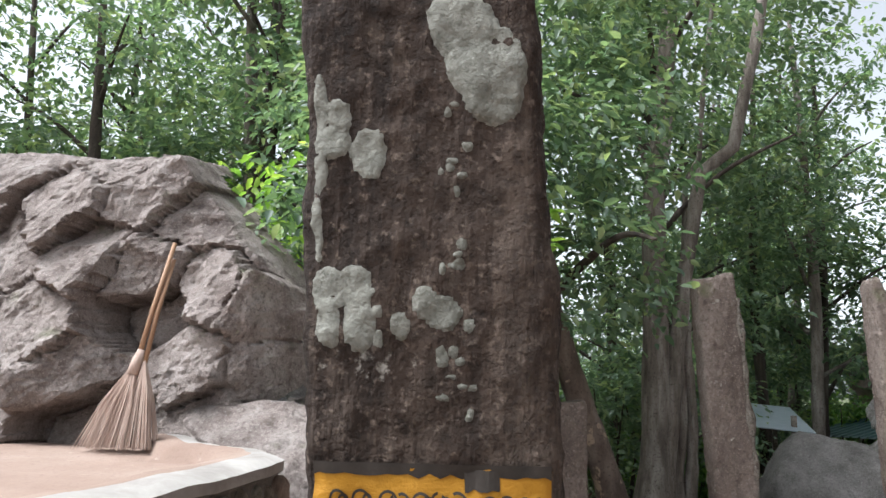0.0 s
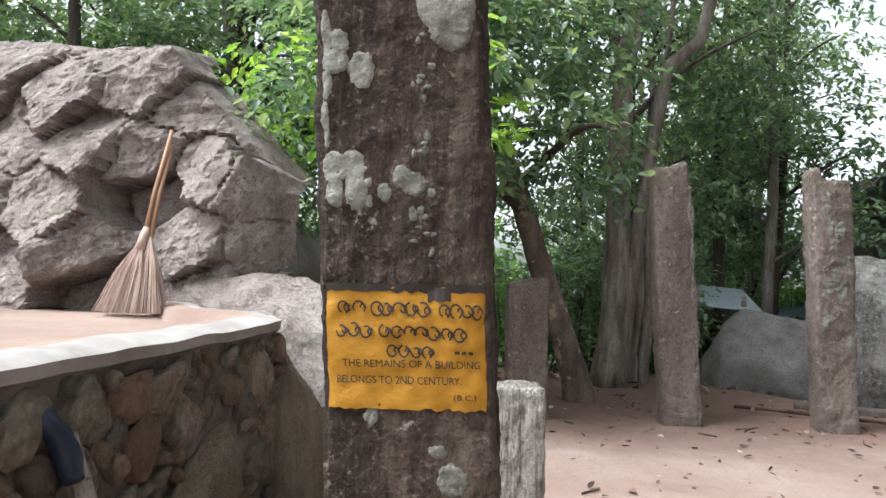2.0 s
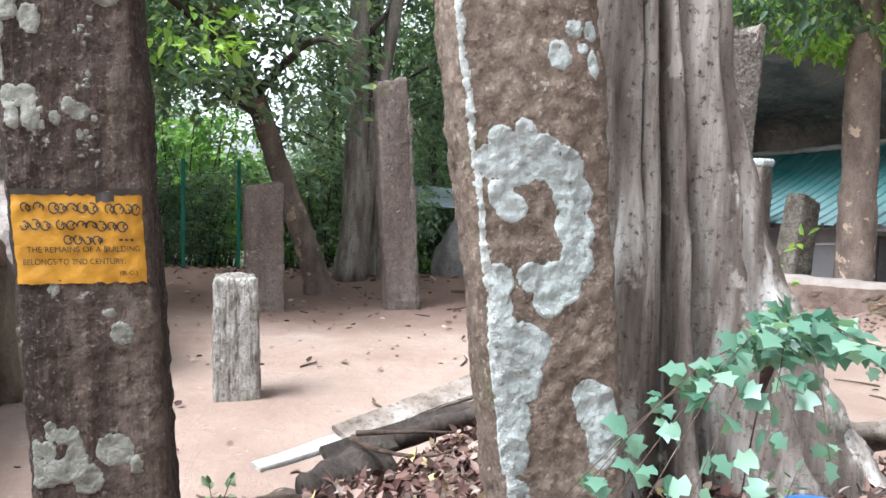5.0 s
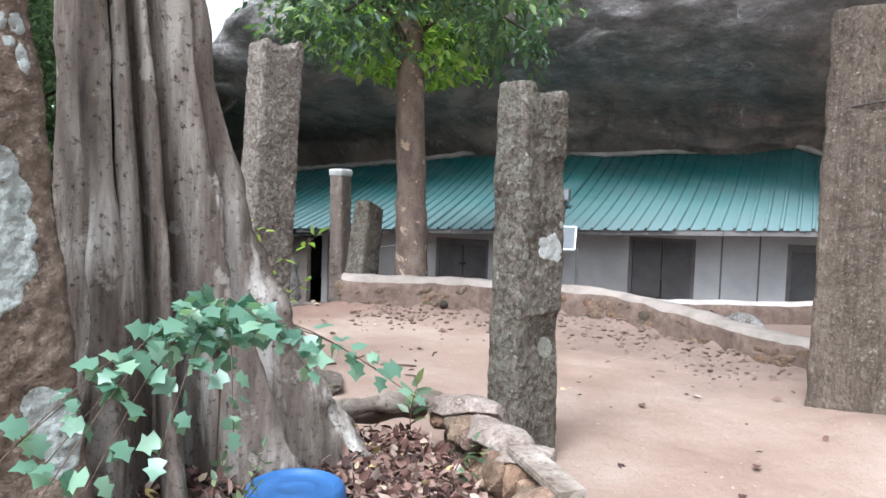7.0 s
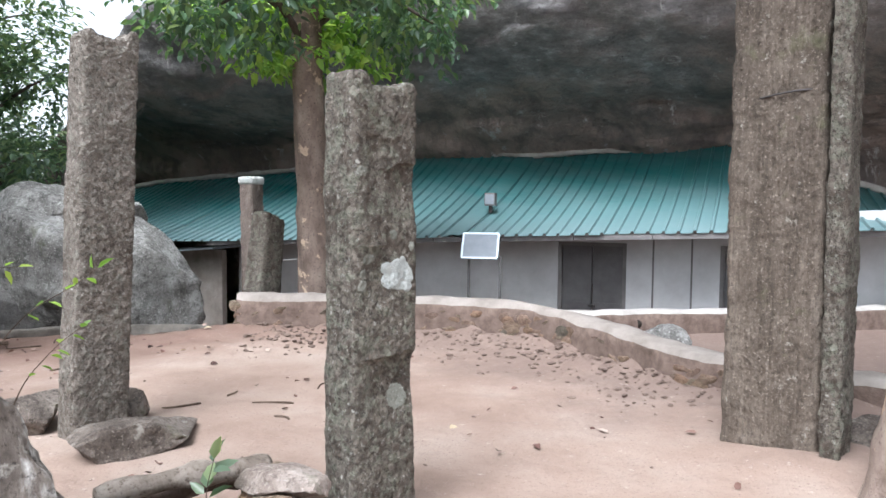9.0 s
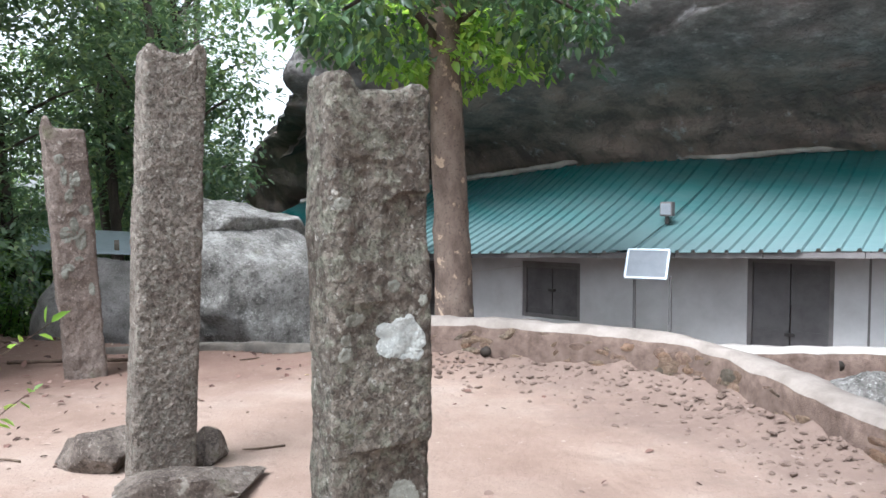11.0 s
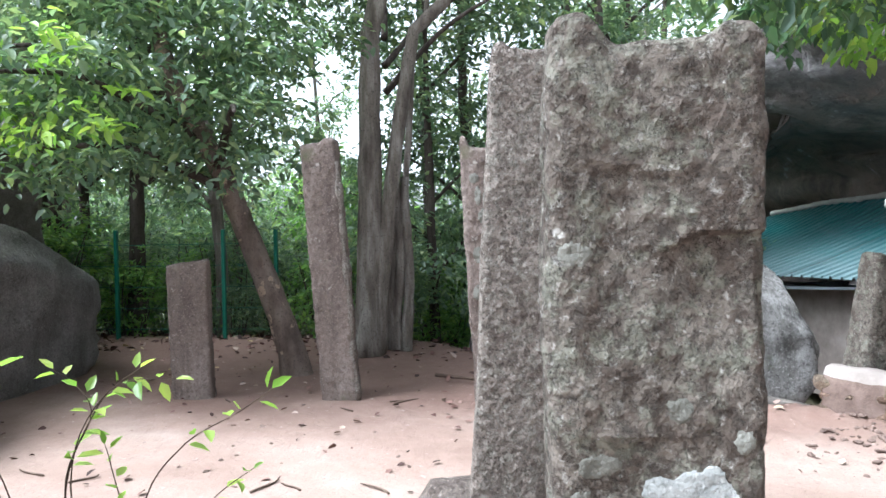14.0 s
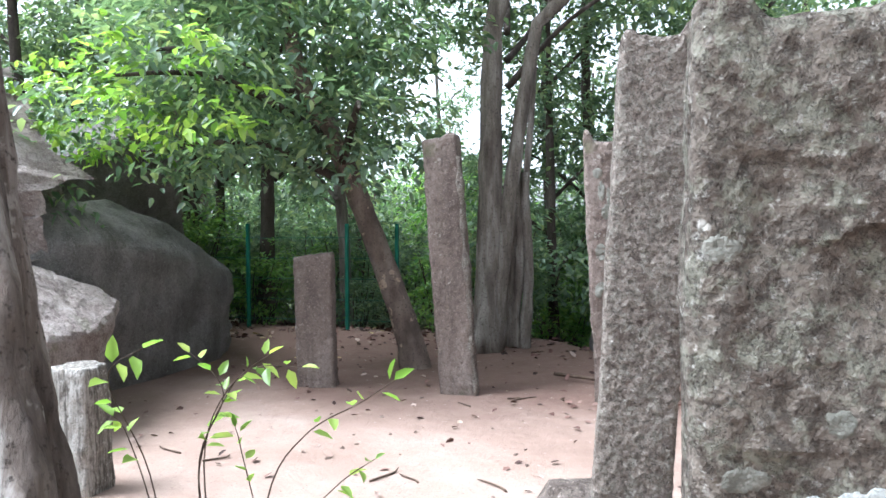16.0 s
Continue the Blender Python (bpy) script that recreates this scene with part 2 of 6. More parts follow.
def sand():
    m, nt, b = material("sandy_earth", 0.95)
    v = coords(nt)
    c = ramp(nt, tex(nt, v, 0.9, 8, 0.6), [(0.3, (0.215, 0.147, 0.114)), (0.5, (0.28, 0.203, 0.161)), (0.68, (0.332, 0.259, 0.213))])
    # red damp earth beyond the trodden middle, canopy shade painted in, with an uneven border
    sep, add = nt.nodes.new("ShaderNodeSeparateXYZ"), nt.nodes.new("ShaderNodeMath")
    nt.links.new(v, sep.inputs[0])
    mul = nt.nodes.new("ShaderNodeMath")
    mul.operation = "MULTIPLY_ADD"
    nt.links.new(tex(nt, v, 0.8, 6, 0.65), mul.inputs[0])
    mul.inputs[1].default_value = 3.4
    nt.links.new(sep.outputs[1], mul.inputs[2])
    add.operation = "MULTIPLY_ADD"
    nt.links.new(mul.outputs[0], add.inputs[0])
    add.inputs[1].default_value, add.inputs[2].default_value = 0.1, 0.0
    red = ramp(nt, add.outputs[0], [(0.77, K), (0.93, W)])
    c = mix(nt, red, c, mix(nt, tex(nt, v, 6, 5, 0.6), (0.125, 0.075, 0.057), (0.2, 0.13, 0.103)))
    c = mix(nt, ramp(nt, tex(nt, v, 55, 4, 0.7), [(0.3, W), (0.44, K)]), c, (0.2, 0.14, 0.11))
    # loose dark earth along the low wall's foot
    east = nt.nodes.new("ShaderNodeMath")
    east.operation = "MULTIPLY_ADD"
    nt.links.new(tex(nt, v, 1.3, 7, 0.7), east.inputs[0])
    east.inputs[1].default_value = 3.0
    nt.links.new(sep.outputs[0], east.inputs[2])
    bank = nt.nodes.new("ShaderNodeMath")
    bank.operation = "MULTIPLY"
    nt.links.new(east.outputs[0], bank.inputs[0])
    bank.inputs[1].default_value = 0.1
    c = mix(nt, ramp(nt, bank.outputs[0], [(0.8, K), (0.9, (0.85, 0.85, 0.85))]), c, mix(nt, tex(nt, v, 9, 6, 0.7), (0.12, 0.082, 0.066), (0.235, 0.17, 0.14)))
    # weedy woodland floor further out
    out = nt.nodes.new("ShaderNodeMath")
    out.operation = "MULTIPLY"
    nt.links.new(mul.outputs[0], out.inputs[0])
    out.inputs[1].default_value = 0.04
    c = mix(nt, ramp(nt, out.outputs[0], [(0.54, K), (0.62, W)]), c, mix(nt, tex(nt, v, 3, 7, 0.7), (0.035, 0.05, 0.025), (0.13, 0.14, 0.06)))
    c = mix(nt, ramp(nt, tex(nt, v, 14, 6, 0.7), [(0.62, K), (0.75, W)]), c, (0.43, 0.36, 0.31))
    nt.links.new(c, b.inputs["Base Color"])
    n1 = bump(nt, b, tex(nt, v, 4, 9, 0.65), 0.7, 0.05)
    bump(nt, b, tex(nt, v, 90, 3, 0.6), 0.5, 0.006, n1)
    return m


M_SAND = sand()


def leaf_mat(name, low, high, yellow, glow=0.35):
    m, nt, b = material(name, 0.36)
    b.inputs["Specular IOR Level"].default_value = 0.6
    g = nt.nodes.new("ShaderNodeNewGeometry")
    c = ramp(nt, g.outputs["Random Per Island"], [(0.0, low), (0.72, high), (1.0, yellow)])
    nt.links.new(c, b.inputs["Base Color"])
    t, mx = nt.nodes.new("ShaderNodeBsdfTranslucent"), nt.nodes.new("ShaderNodeMixShader")
    bright = mix(nt, 1.0, c, (1.6, 1.72, 1.0), "MULTIPLY")
    nt.links.new(bright, t.inputs["Color"])
    mx.inputs[0].default_value = glow
    nt.links.new(b.outputs[0], mx.inputs[1])
    nt.links.new(t.outputs[0], mx.inputs[2])
    nt.links.new(mx.outputs[0], nt.nodes["Material Output"].inputs[0])
    return m


M_LEAF = leaf_mat("leaf_green", (0.08, 0.13, 0.088), (0.172, 0.24, 0.156), (0.285, 0.335, 0.18), 0.45)
M_LEAFD = leaf_mat("leaf_deep_green", (0.076, 0.12, 0.083), (0.158, 0.215, 0.139), (0.27, 0.315, 0.165), 0.45)
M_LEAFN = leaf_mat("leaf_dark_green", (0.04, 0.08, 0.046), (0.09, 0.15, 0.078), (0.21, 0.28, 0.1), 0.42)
M_LEAFM = leaf_mat("leaf_light_green", (0.08, 0.17, 0.05), (0.17, 0.29, 0.08), (0.27, 0.38, 0.1), 0.45)
M_LEAFY = leaf_mat("leaf_fresh_or_sunlit_green", (0.13, 0.25, 0.05), (0.28, 0.42, 0.08), (0.42, 0.52, 0.12), 0.45)
M_LEAFP = leaf_mat("leaf_blue_green", (0.055, 0.135, 0.09), (0.125, 0.235, 0.165), (0.24, 0.37, 0.26), 0.3)


def dead_leaf():
    m, nt, b = material("dead_leaf", 0.8)
    g = nt.nodes.new("ShaderNodeNewGeometry")
    c = ramp(nt, g.outputs["Random Per Island"], [(0.0, (0.03, 0.018, 0.015)), (0.4, (0.1, 0.05, 0.04)), (0.7, (0.21, 0.125, 0.1)), (0.93, (0.38, 0.3, 0.25)), (1.0, (0.46, 0.36, 0.14))])
    nt.links.new(c, b.inputs["Base Color"])
    return m


M_DEAD = dead_leaf()


def bark(name, dark, mid, light, patch=None, stretch=0.2, scale=7.0, streaks=None):
    m, nt, b = material(name, 0.92)
    v, vs = coords(nt), coords(nt, (1, 1, stretch))
    c = ramp(nt, tex(nt, vs, scale, 8, 0.65), [(0.3, dark), (0.5, mid), (0.72, light)])
    if patch:
        c = mix(nt, ramp(nt, tex(nt, v, 5.5, 5, 0.6), [(0.6, K), (0.64, W)]), c, patch)
    # upright pale streaks that put sunlight on the ribs into the colour
    if streaks:
        c = mix(nt, ramp(nt, tex(nt, vs, 4.5, 6, 0.55), [(0.59, K), (0.66, W)]), c, streaks)
    c = mix(nt, ramp(nt, tex(nt, v, 40, 4, 0.7), [(0.3, W), (0.45, K)]), c, dark)
    nt.links.new(c, b.inputs["Base Color"])
    n1 = bump(nt, b, tex(nt, vs, scale * 2, 8, 0.7), 1.0, 0.025)
    bump(nt, b, tex(nt, v, 60, 3, 0.6), 0.5, 0.006, n1)
    return m


M_BARK = bark("bark_grey", (0.06, 0.048, 0.04), (0.17, 0.145, 0.12), (0.36, 0.33, 0.29))
# the last, whitest tone paints sunlit ribs on the fluted trunk
M_BARKF = bark("bark_fluted_sun_streaked", (0.04, 0.031, 0.026), (0.16, 0.13, 0.108), (0.42, 0.385, 0.345), (0.3, 0.27, 0.235), 0.14, 8.0, (0.56, 0.525, 0.48))
M_BARKD = bark("bark_dark", (0.028, 0.022, 0.018), (0.075, 0.06, 0.05), (0.15, 0.125, 0.105))
M_BARKP = bark("bark_flaking", (0.07, 0.052, 0.042), (0.16, 0.12, 0.097), (0.25, 0.2, 0.165), (0.4, 0.3, 0.22), 0.5, 5)
M_BARKL = bark("bark_pale_mottled", (0.14, 0.1, 0.08), (0.3, 0.23, 0.19), (0.45, 0.38, 0.33), (0.5, 0.36, 0.27), 0.7, 5)
M_WOOD = bark("weathered_wood", (0.09, 0.066, 0.05), (0.25, 0.207, 0.17), (0.45, 0.4, 0.35), None, 1.0, 5)
M_PALEWOOD = bark("bleached_wood", (0.3, 0.27, 0.24), (0.5, 0.47, 0.43), (0.66, 0.63, 0.59), None, 1.0, 6)
M_TWIG = bark("twig_bark", (0.05, 0.035, 0.025), (0.11, 0.075, 0.055), (0.2, 0.15, 0.11), None, 1.0, 12)


def plain(name, c1, c2, rough=0.8, scale=5.0, metal=0.0, relief=0.15, stretch=(1, 1, 1)):
    m, nt, b = material(name, rough)
    v = coords(nt, stretch)
    c = ramp(nt, tex(nt, v, scale, 8, 0.65), [(0.3, c1), (0.7, c2)])
    nt.links.new(c, b.inputs["Base Color"])
    b.inputs["Metallic"].default_value = metal
    bump(nt, b, tex(nt, v, scale * 8, 4, 0.6), relief, 0.01)
    return m


M_WALL = plain("limewash", (0.43, 0.42, 0.415), (0.6, 0.59, 0.585), 0.9, 1.6)
M_PLASTER = plain("cement_render", (0.18, 0.15, 0.128), (0.33, 0.288, 0.255), 0.92, 3.0, 0, 0.5)
M_MORTAR = plain("dark_mortar", (0.06, 0.053, 0.046), (0.17, 0.148, 0.125), 0.95, 6.0, 0, 0.8)
M_EARTHWALL = plain("earthy_render", (0.085, 0.058, 0.046), (0.22, 0.16, 0.13), 0.95, 9.0, 0, 1.0)
M_RIM = plain("cement_cap", (0.27, 0.245, 0.22), (0.45, 0.42, 0.385), 0.9, 4.0, 0, 0.4)
M_DOOR = plain("grey_paint", (0.085, 0.08, 0.08), (0.15, 0.14, 0.14), 0.6, 3.0)
M_DOORF = plain("grey_paint_frame", (0.12, 0.11, 0.105), (0.2, 0.185, 0.18), 0.6, 3.0)
M_IRON = plain("dark_iron", (0.05, 0.045, 0.045), (0.09, 0.08, 0.075), 0.5, 8.0, 0.6)
M_PANEL = plain("pale_metal_sheet", (0.2, 0.215, 0.235), (0.29, 0.305, 0.33), 0.7, 3.0, 0.0)
M_SHEET = plain("galvanised_sheet", (0.5, 0.58, 0.64), (0.68, 0.74, 0.8), 0.45, 3.0, 0.4)
M_BLACK = plain("black_paint", (0.022, 0.018, 0.014), (0.045, 0.035, 0.028), 0.7, 20)
M_BLUE = plain("blue_plastic", (0.03, 0.095, 0.25), (0.055, 0.15, 0.36), 0.4, 4.0)
M_TAPE = plain("blue_black_tape", (0.012, 0.016, 0.028), (0.03, 0.038, 0.06), 0.35, 8.0)
M_STRAW = plain("straw", (0.36, 0.25, 0.2), (0.6, 0.475, 0.4), 0.85, 30, 0, 0.3, (1, 1, 0.1))
M_CANE = plain("cane", (0.22, 0.12, 0.065), (0.38, 0.23, 0.14), 0.55, 6, 0, 0.2, (1, 1, 0.2))
M_GREEN = plain("green_paint", (0.01, 0.09, 0.06), (0.02, 0.14, 0.09), 0.5, 4)
M_CABLE = plain("pale_cable", (0.4, 0.38, 0.36), (0.5, 0.48, 0.46), 0.6, 4)


def sign_paint():
    m, nt, b = material("yellow_paint", 0.6)
    v = coords(nt)
    c = ramp(nt, tex(nt, v, 7, 8, 0.65), [(0.3, (0.3, 0.135, 0.008)), (0.7, (0.41, 0.2, 0.014))])
    c = mix(nt, ramp(nt, tex(nt, v, 26, 7, 0.7), [(0.29, W), (0.33, K)]), c, (0.05, 0.03, 0.022))
    nt.links.new(c, b.inputs["Base Color"])
    bump(nt, b, tex(nt, v, 50, 5, 0.7), 0.7, 0.006)
    return m


M_YELLOW = sign_paint()


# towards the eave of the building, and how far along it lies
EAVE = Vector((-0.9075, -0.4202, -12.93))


def roof_paint():
    m, nt, b = material("teal_roof_paint", 0.42)
    v, vs = coords(nt), coords(nt, (2.2, 0.35, 1))
    c = ramp(nt, tex(nt, v, 0.7, 6, 0.6), [(0.3, (0.009, 0.095, 0.095)), (0.7, (0.02, 0.155, 0.15))])
    dust = ramp(nt, tex(nt, vs, 1.1, 8, 0.68), [(0.36, K), (0.66, (0.85, 0.85, 0.85))])
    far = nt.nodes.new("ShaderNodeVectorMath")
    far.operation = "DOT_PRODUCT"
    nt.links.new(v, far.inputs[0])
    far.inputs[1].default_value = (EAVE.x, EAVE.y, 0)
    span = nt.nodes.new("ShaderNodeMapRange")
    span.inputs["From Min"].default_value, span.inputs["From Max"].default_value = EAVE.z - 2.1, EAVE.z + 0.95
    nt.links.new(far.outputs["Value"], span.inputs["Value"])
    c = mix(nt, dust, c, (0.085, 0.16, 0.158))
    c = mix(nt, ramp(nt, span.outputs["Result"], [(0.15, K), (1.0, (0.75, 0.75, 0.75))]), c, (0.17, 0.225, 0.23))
    c = mix(nt, ramp(nt, tex(nt, v, 11, 6, 0.75), [(0.68, K), (0.74, W)]), c, (0.4, 0.42, 0.4))
    nt.links.new(c, b.inputs["Base Color"])
    bump(nt, b, tex(nt, v, 6, 5, 0.6), 0.12, 0.02)
    return m


M_ROOF = roof_paint()

# ---- builders ----


def fbm(p, scale, octaves=4):
    return noise.fractal(Vector(p) * scale, 1.0, 2.1, octaves)


def mesh_ob(name, verts, faces, mat, smooth=True):
    me = bpy.data.meshes.new(name)
    me.from_pydata([tuple(v) for v in verts], [], faces)
    me.materials.append(mat)
    if smooth:
        me.polygons.foreach_set("use_smooth", [True] * len(me.polygons))
    me.update()
    return new(name, me)


def under(ob, parent, label=""):
    ob.parent = parent
    if label:
        ob["label"] = label
    return ob


def part(name, bm, mat, parent, label="", smooth=False):
    me = bpy.data.meshes.new(name)
    bm.to_mesh(me)
    bm.free()
    me.materials.append(mat)
    if smooth:
        me.polygons.foreach_set("use_smooth", [True] * len(me.polygons))
    ob = new(name, me)
    ob.parent = parent
    if label:
        ob["label"] = label
    return ob


def thing(name, label, category, place=(0, 0, 0), turn=0.0, group="", kind=""):
    ob = new(name)
    ob.empty_display_size = 0.1
    ob.matrix_world = pose(*place, 0, 0, turn)
    return tagged(ob, label, category, group, kind)


def box_bm(size, centre=(0, 0, 0), bevel=0.0, m=None, cuts=1):
    bm = bmesh.new()
    bmesh.ops.create_cube(bm, size=1.0)
    bmesh.ops.scale(bm, vec=size, verts=bm.verts)
    if bevel:
        bmesh.ops.bevel(bm, geom=bm.edges[:], offset=bevel, segments=2, profile=0.6, affect="EDGES")
    bmesh.ops.translate(bm, vec=centre, verts=bm.verts)
    if m:
        bmesh.ops.transform(bm, matrix=m, verts=bm.verts)
    return bm


def tube_data(points, radii, sides=10, flute=None, seed=0.0, rough=0.0, cap=True):
    """Verts and faces of a tapered tube along points; flute(angle, ring share) multiplies the radius."""
    verts, faces = [], []
    pts = [Vector(p) for p in points]
    n = len(pts)
    side = Vector((1, 0, 0))
    for i, p in enumerate(pts):
        d = (pts[min(i + 1, n - 1)] - pts[max(i - 1, 0)]).normalized()
        side = (side - d * side.dot(d)).normalized()
        other = d.cross(side)
        for k in range(sides):
            a = 2 * math.pi * k / sides
            r = radii[i] * (flute(a, i / (n - 1)) if flute else 1.0)
            q = p + (side * math.cos(a) + other * math.sin(a)) * r
            if rough:
                q += (q - p) * rough * fbm(q + Vector((seed, 0, 0)), 5.0, 3)
            verts.append(q)
    for i in range(n - 1):
        for k in range(sides):
            a, b = i * sides + k, i * sides + (k + 1) % sides
            faces.append((a, b, b + sides, a + sides))
    if cap:
        faces.append(tuple(range(sides - 1, -1, -1)))
        faces.append(tuple((n - 1) * sides + k for k in range(sides)))
    return verts, faces


def tube(name, points, radii, mat, parent=None, label="", **kw):
    ob = mesh_ob(name, *tube_data(points, radii, **kw), mat)
    return under(ob, parent, label) if parent else ob


def spline(points, n):
    """n points on a smooth line through the given ones."""
    p = [Vector(q) for q in points]
    out = []
    for i in range(n):
        t = i / (n - 1) * (len(p) - 1)
        k = min(int(t), len(p) - 2)
        u = t - k
        a, b, c, d = p[max(k - 1, 0)], p[k], p[k + 1], p[min(k + 2, len(p) - 1)]
        out.append(0.5 * ((2 * b) + (c - a) * u + (2 * a - 5 * b + 4 * c - d) * u * u + (3 * b - a - 3 * c + d) * u ** 3))
    return out


def leaf_mesh(name, base, ahead, up, length, width, mat, parent=None, label="", lobes=False):
    """Many separate leaves, each a folded blade; arrays of places, directions, upward sides, lengths."""
    n = len(base)
    ahead = ahead / np.linalg.norm(ahead, axis=1, keepdims=True)
    side = np.cross(ahead, up)
    side /= np.linalg.norm(side, axis=1, keepdims=True) + 1e-9
    nrm = np.cross(side, ahead)
    L, w = length[:, None], (length * width)[:, None]
    if lobes:
        shape = [(0, 0, 0), (0.12, 0.5, 0.05), (0.42, 0.34, 0.02), (0.55, 0.62, 0.0), (0.72, 0.26, -0.05), (1.0, 0, -0.16),
                 (0.72, -0.26, -0.05), (0.55, -0.62, 0.0), (0.42, -0.34, 0.02), (0.12, -0.5, 0.05)]
        quads = [(0, 1, 2), (0, 2, 8), (0, 8, 9), (2, 3, 4), (2, 4, 6), (2, 6, 8), (8, 6, 7), (4, 5, 6)]
    else:
        shape = [(0, 0, 0), (0.28, 0.5, 0.07), (0.68, 0.36, 0.03), (1.0, 0, -0.12), (0.68, -0.36, 0.03), (0.28, -0.5, 0.07)]
        quads = [(0, 1, 2, 3), (0, 3, 4, 5)]
    v = np.stack([base + ahead * L * a + side * w * s + nrm * L * h for a, s, h in shape], 1).reshape(-1, 3)
    k, c = len(shape), len(quads[0])
    idx = (np.arange(n)[:, None, None] * k + np.array(quads)[None]).reshape(-1)
    me = bpy.data.meshes.new(name)
    me.vertices.add(len(v))
    me.vertices.foreach_set("co", v.astype(np.float32).ravel())
    me.loops.add(len(idx))
    me.loops.foreach_set("vertex_index", idx.astype(np.int32))
    me.polygons.add(len(idx) // c)
    me.polygons.foreach_set("loop_start", np.arange(0, len(idx), c, dtype=np.int32))
    me.update(calc_edges=True)
    me.validate()
    me.materials.append(mat)
    ob = new(name, me)
    return under(ob, parent, label) if parent else ob


def crown(name, rng, blobs, clusters, per, size, spread, mat, parent, droop=0.5, label=""):
    """Leaves in sprays round random places within blobs (centre, radii): an uneven outline with gaps."""
    weight = np.array([r[0] * r[1] * r[2] for _, r in blobs])
    which = rng.choice(len(blobs), clusters, p=weight / weight.sum())
    cen, rad = np.array([b[0] for b in blobs], float)[which], np.array([b[1] for b in blobs], float)[which]
    d = rng.normal(size=(clusters, 3))
    d /= np.linalg.norm(d, axis=1, keepdims=True)
    out = d * rng.uniform(0.35, 1.0, (clusters, 1)) ** 0.6
    c = cen + out * rad
    # each cluster is a spray: twig direction with leaves along it
    tw = out + rng.normal(size=c.shape) * 0.5
    tw[:, 2] = 0.4 * tw[:, 2] - 0.12
    tw /= np.linalg.norm(tw, axis=1, keepdims=True)
    s = rng.uniform(-1, 1, (clusters, per, 1))
    off = rng.normal(size=(clusters, per, 3)) * spread * np.array([0.38, 0.38, 0.16])
    base = (c[:, None] + tw[:, None] * s * spread + off).reshape(-1, 3)
    ahead = (tw[:, None] * 0.7 + rng.normal(size=(clusters, per, 3)) * 0.7).reshape(-1, 3)
    ahead[:, 2] = 0.5 * ahead[:, 2] - 0.6 * droop
    up = np.tile([0, 0, 1.0], (len(base), 1)) + rng.normal(size=base.shape) * 0.35
    return leaf_mesh(name, base, ahead, up, size * rng.uniform(0.6, 1.3, len(base)), 0.5, mat, parent, label)

# ---- ground ----
# frame of the building: s along its front, off towards the yard
B0, BD, BN = Vector((9.886, 9.425, 0)), Vector((0.42, -0.907, 0)).normalized(), Vector((-0.907, -0.42, 0)).normalized()


def bw(s, off, z):
    return B0 + BD * s + BN * off + Vector((0, 0, z))


WALL_LINE = [(6.35, 7.28), (6.6, 7.05), (7.15, 6.55), (7.85, 5.75), (8.25, 4.95), (8.25, 3.95), (8.0, 3.05), (7.86, 2.25), (8.05, 1.3), (8.4, -0.6), (8.9, -3.0)]
BED = [(0.78, 2.12), (1.25, 2.5), (2.0, 3.2), (2.5, 3.1), (2.95, 2.5), (3.8, 2.35), (3.72, 1.9), (3.45, 1.25), (2.9, 0.8), (2.0, 0.7), (1.3, 1.15)]


def seg_dist(x, y, line):
    best, sign = 1e9, 1
    for (ax, ay), (bx, by) in zip(line, line[1:]):
        dx, dy = bx - ax, by - ay
        t = max(0, min(1, ((x - ax) * dx + (y - ay) * dy) / (dx * dx + dy * dy)))
        d = math.hypot(x - ax - t * dx, y - ay - t * dy)
        if d < best:
            best, sign = d, 1 if dx * (y - ay) - dy * (x - ax) > 0 else -1
    return best, sign


def inside(x, y, poly):
    c = False
    for (ax, ay), (bx, by) in zip(poly, poly[1:] + poly[:1]):
        if (ay > y) != (by > y) and x < (bx - ax) * (y - ay) / (by - ay) + ax:
            c = not c
    return c


def smooth(a, b, x):
    t = max(0.0, min(1.0, (x - a) / (b - a)))
    return t * t * (3 - 2 * t)


def ground_z(x, y):
    z = 0.025 * fbm((x, y, 0.3), 0.7, 3) + 0.008 * fbm((x, y, 4.0), 4.0, 3)
    z += 0.13 * math.exp(-((x - 6.7) ** 2 + (y - 1.1) ** 2) / 0.9)
    if -2 < x < 13 and -4 < y < 13:
        d, side = seg_dist(x, y, WALL_LINE)
        if side > 0:  # beyond the low wall the ground steps down to the building
            lower = smooth(0.2, 0.5, (x - 8.9) * 0.53 + (y - 5.0) * 0.85)
            z += -0.95 * lower
        else:
            z += (0.11 * (1 - smooth(0.1, 1.1, d)) + 0.03 * (1 - smooth(0.1, 0.5, d))) * (0.6 + 0.8 * abs(fbm((x, y, 9), 2.5, 3))) + 0.03 * fbm((x, y, 5), 6.0, 3) * (1 - smooth(0.5, 1.3, d))
        ed = seg_dist(x, y, BED + BED[:1])[0]
        if inside(x, y, BED):
            z += 0.1 + 0.2 * smooth(0.0, 0.25, ed) + 0.03 * fbm((x, y, 2), 3, 3)
    if y > 10.4:
        z -= 0.12 * (y - 10.4) * smooth(10.4, 12, y) * (1 if y < 25 else 25 / y)
    return z


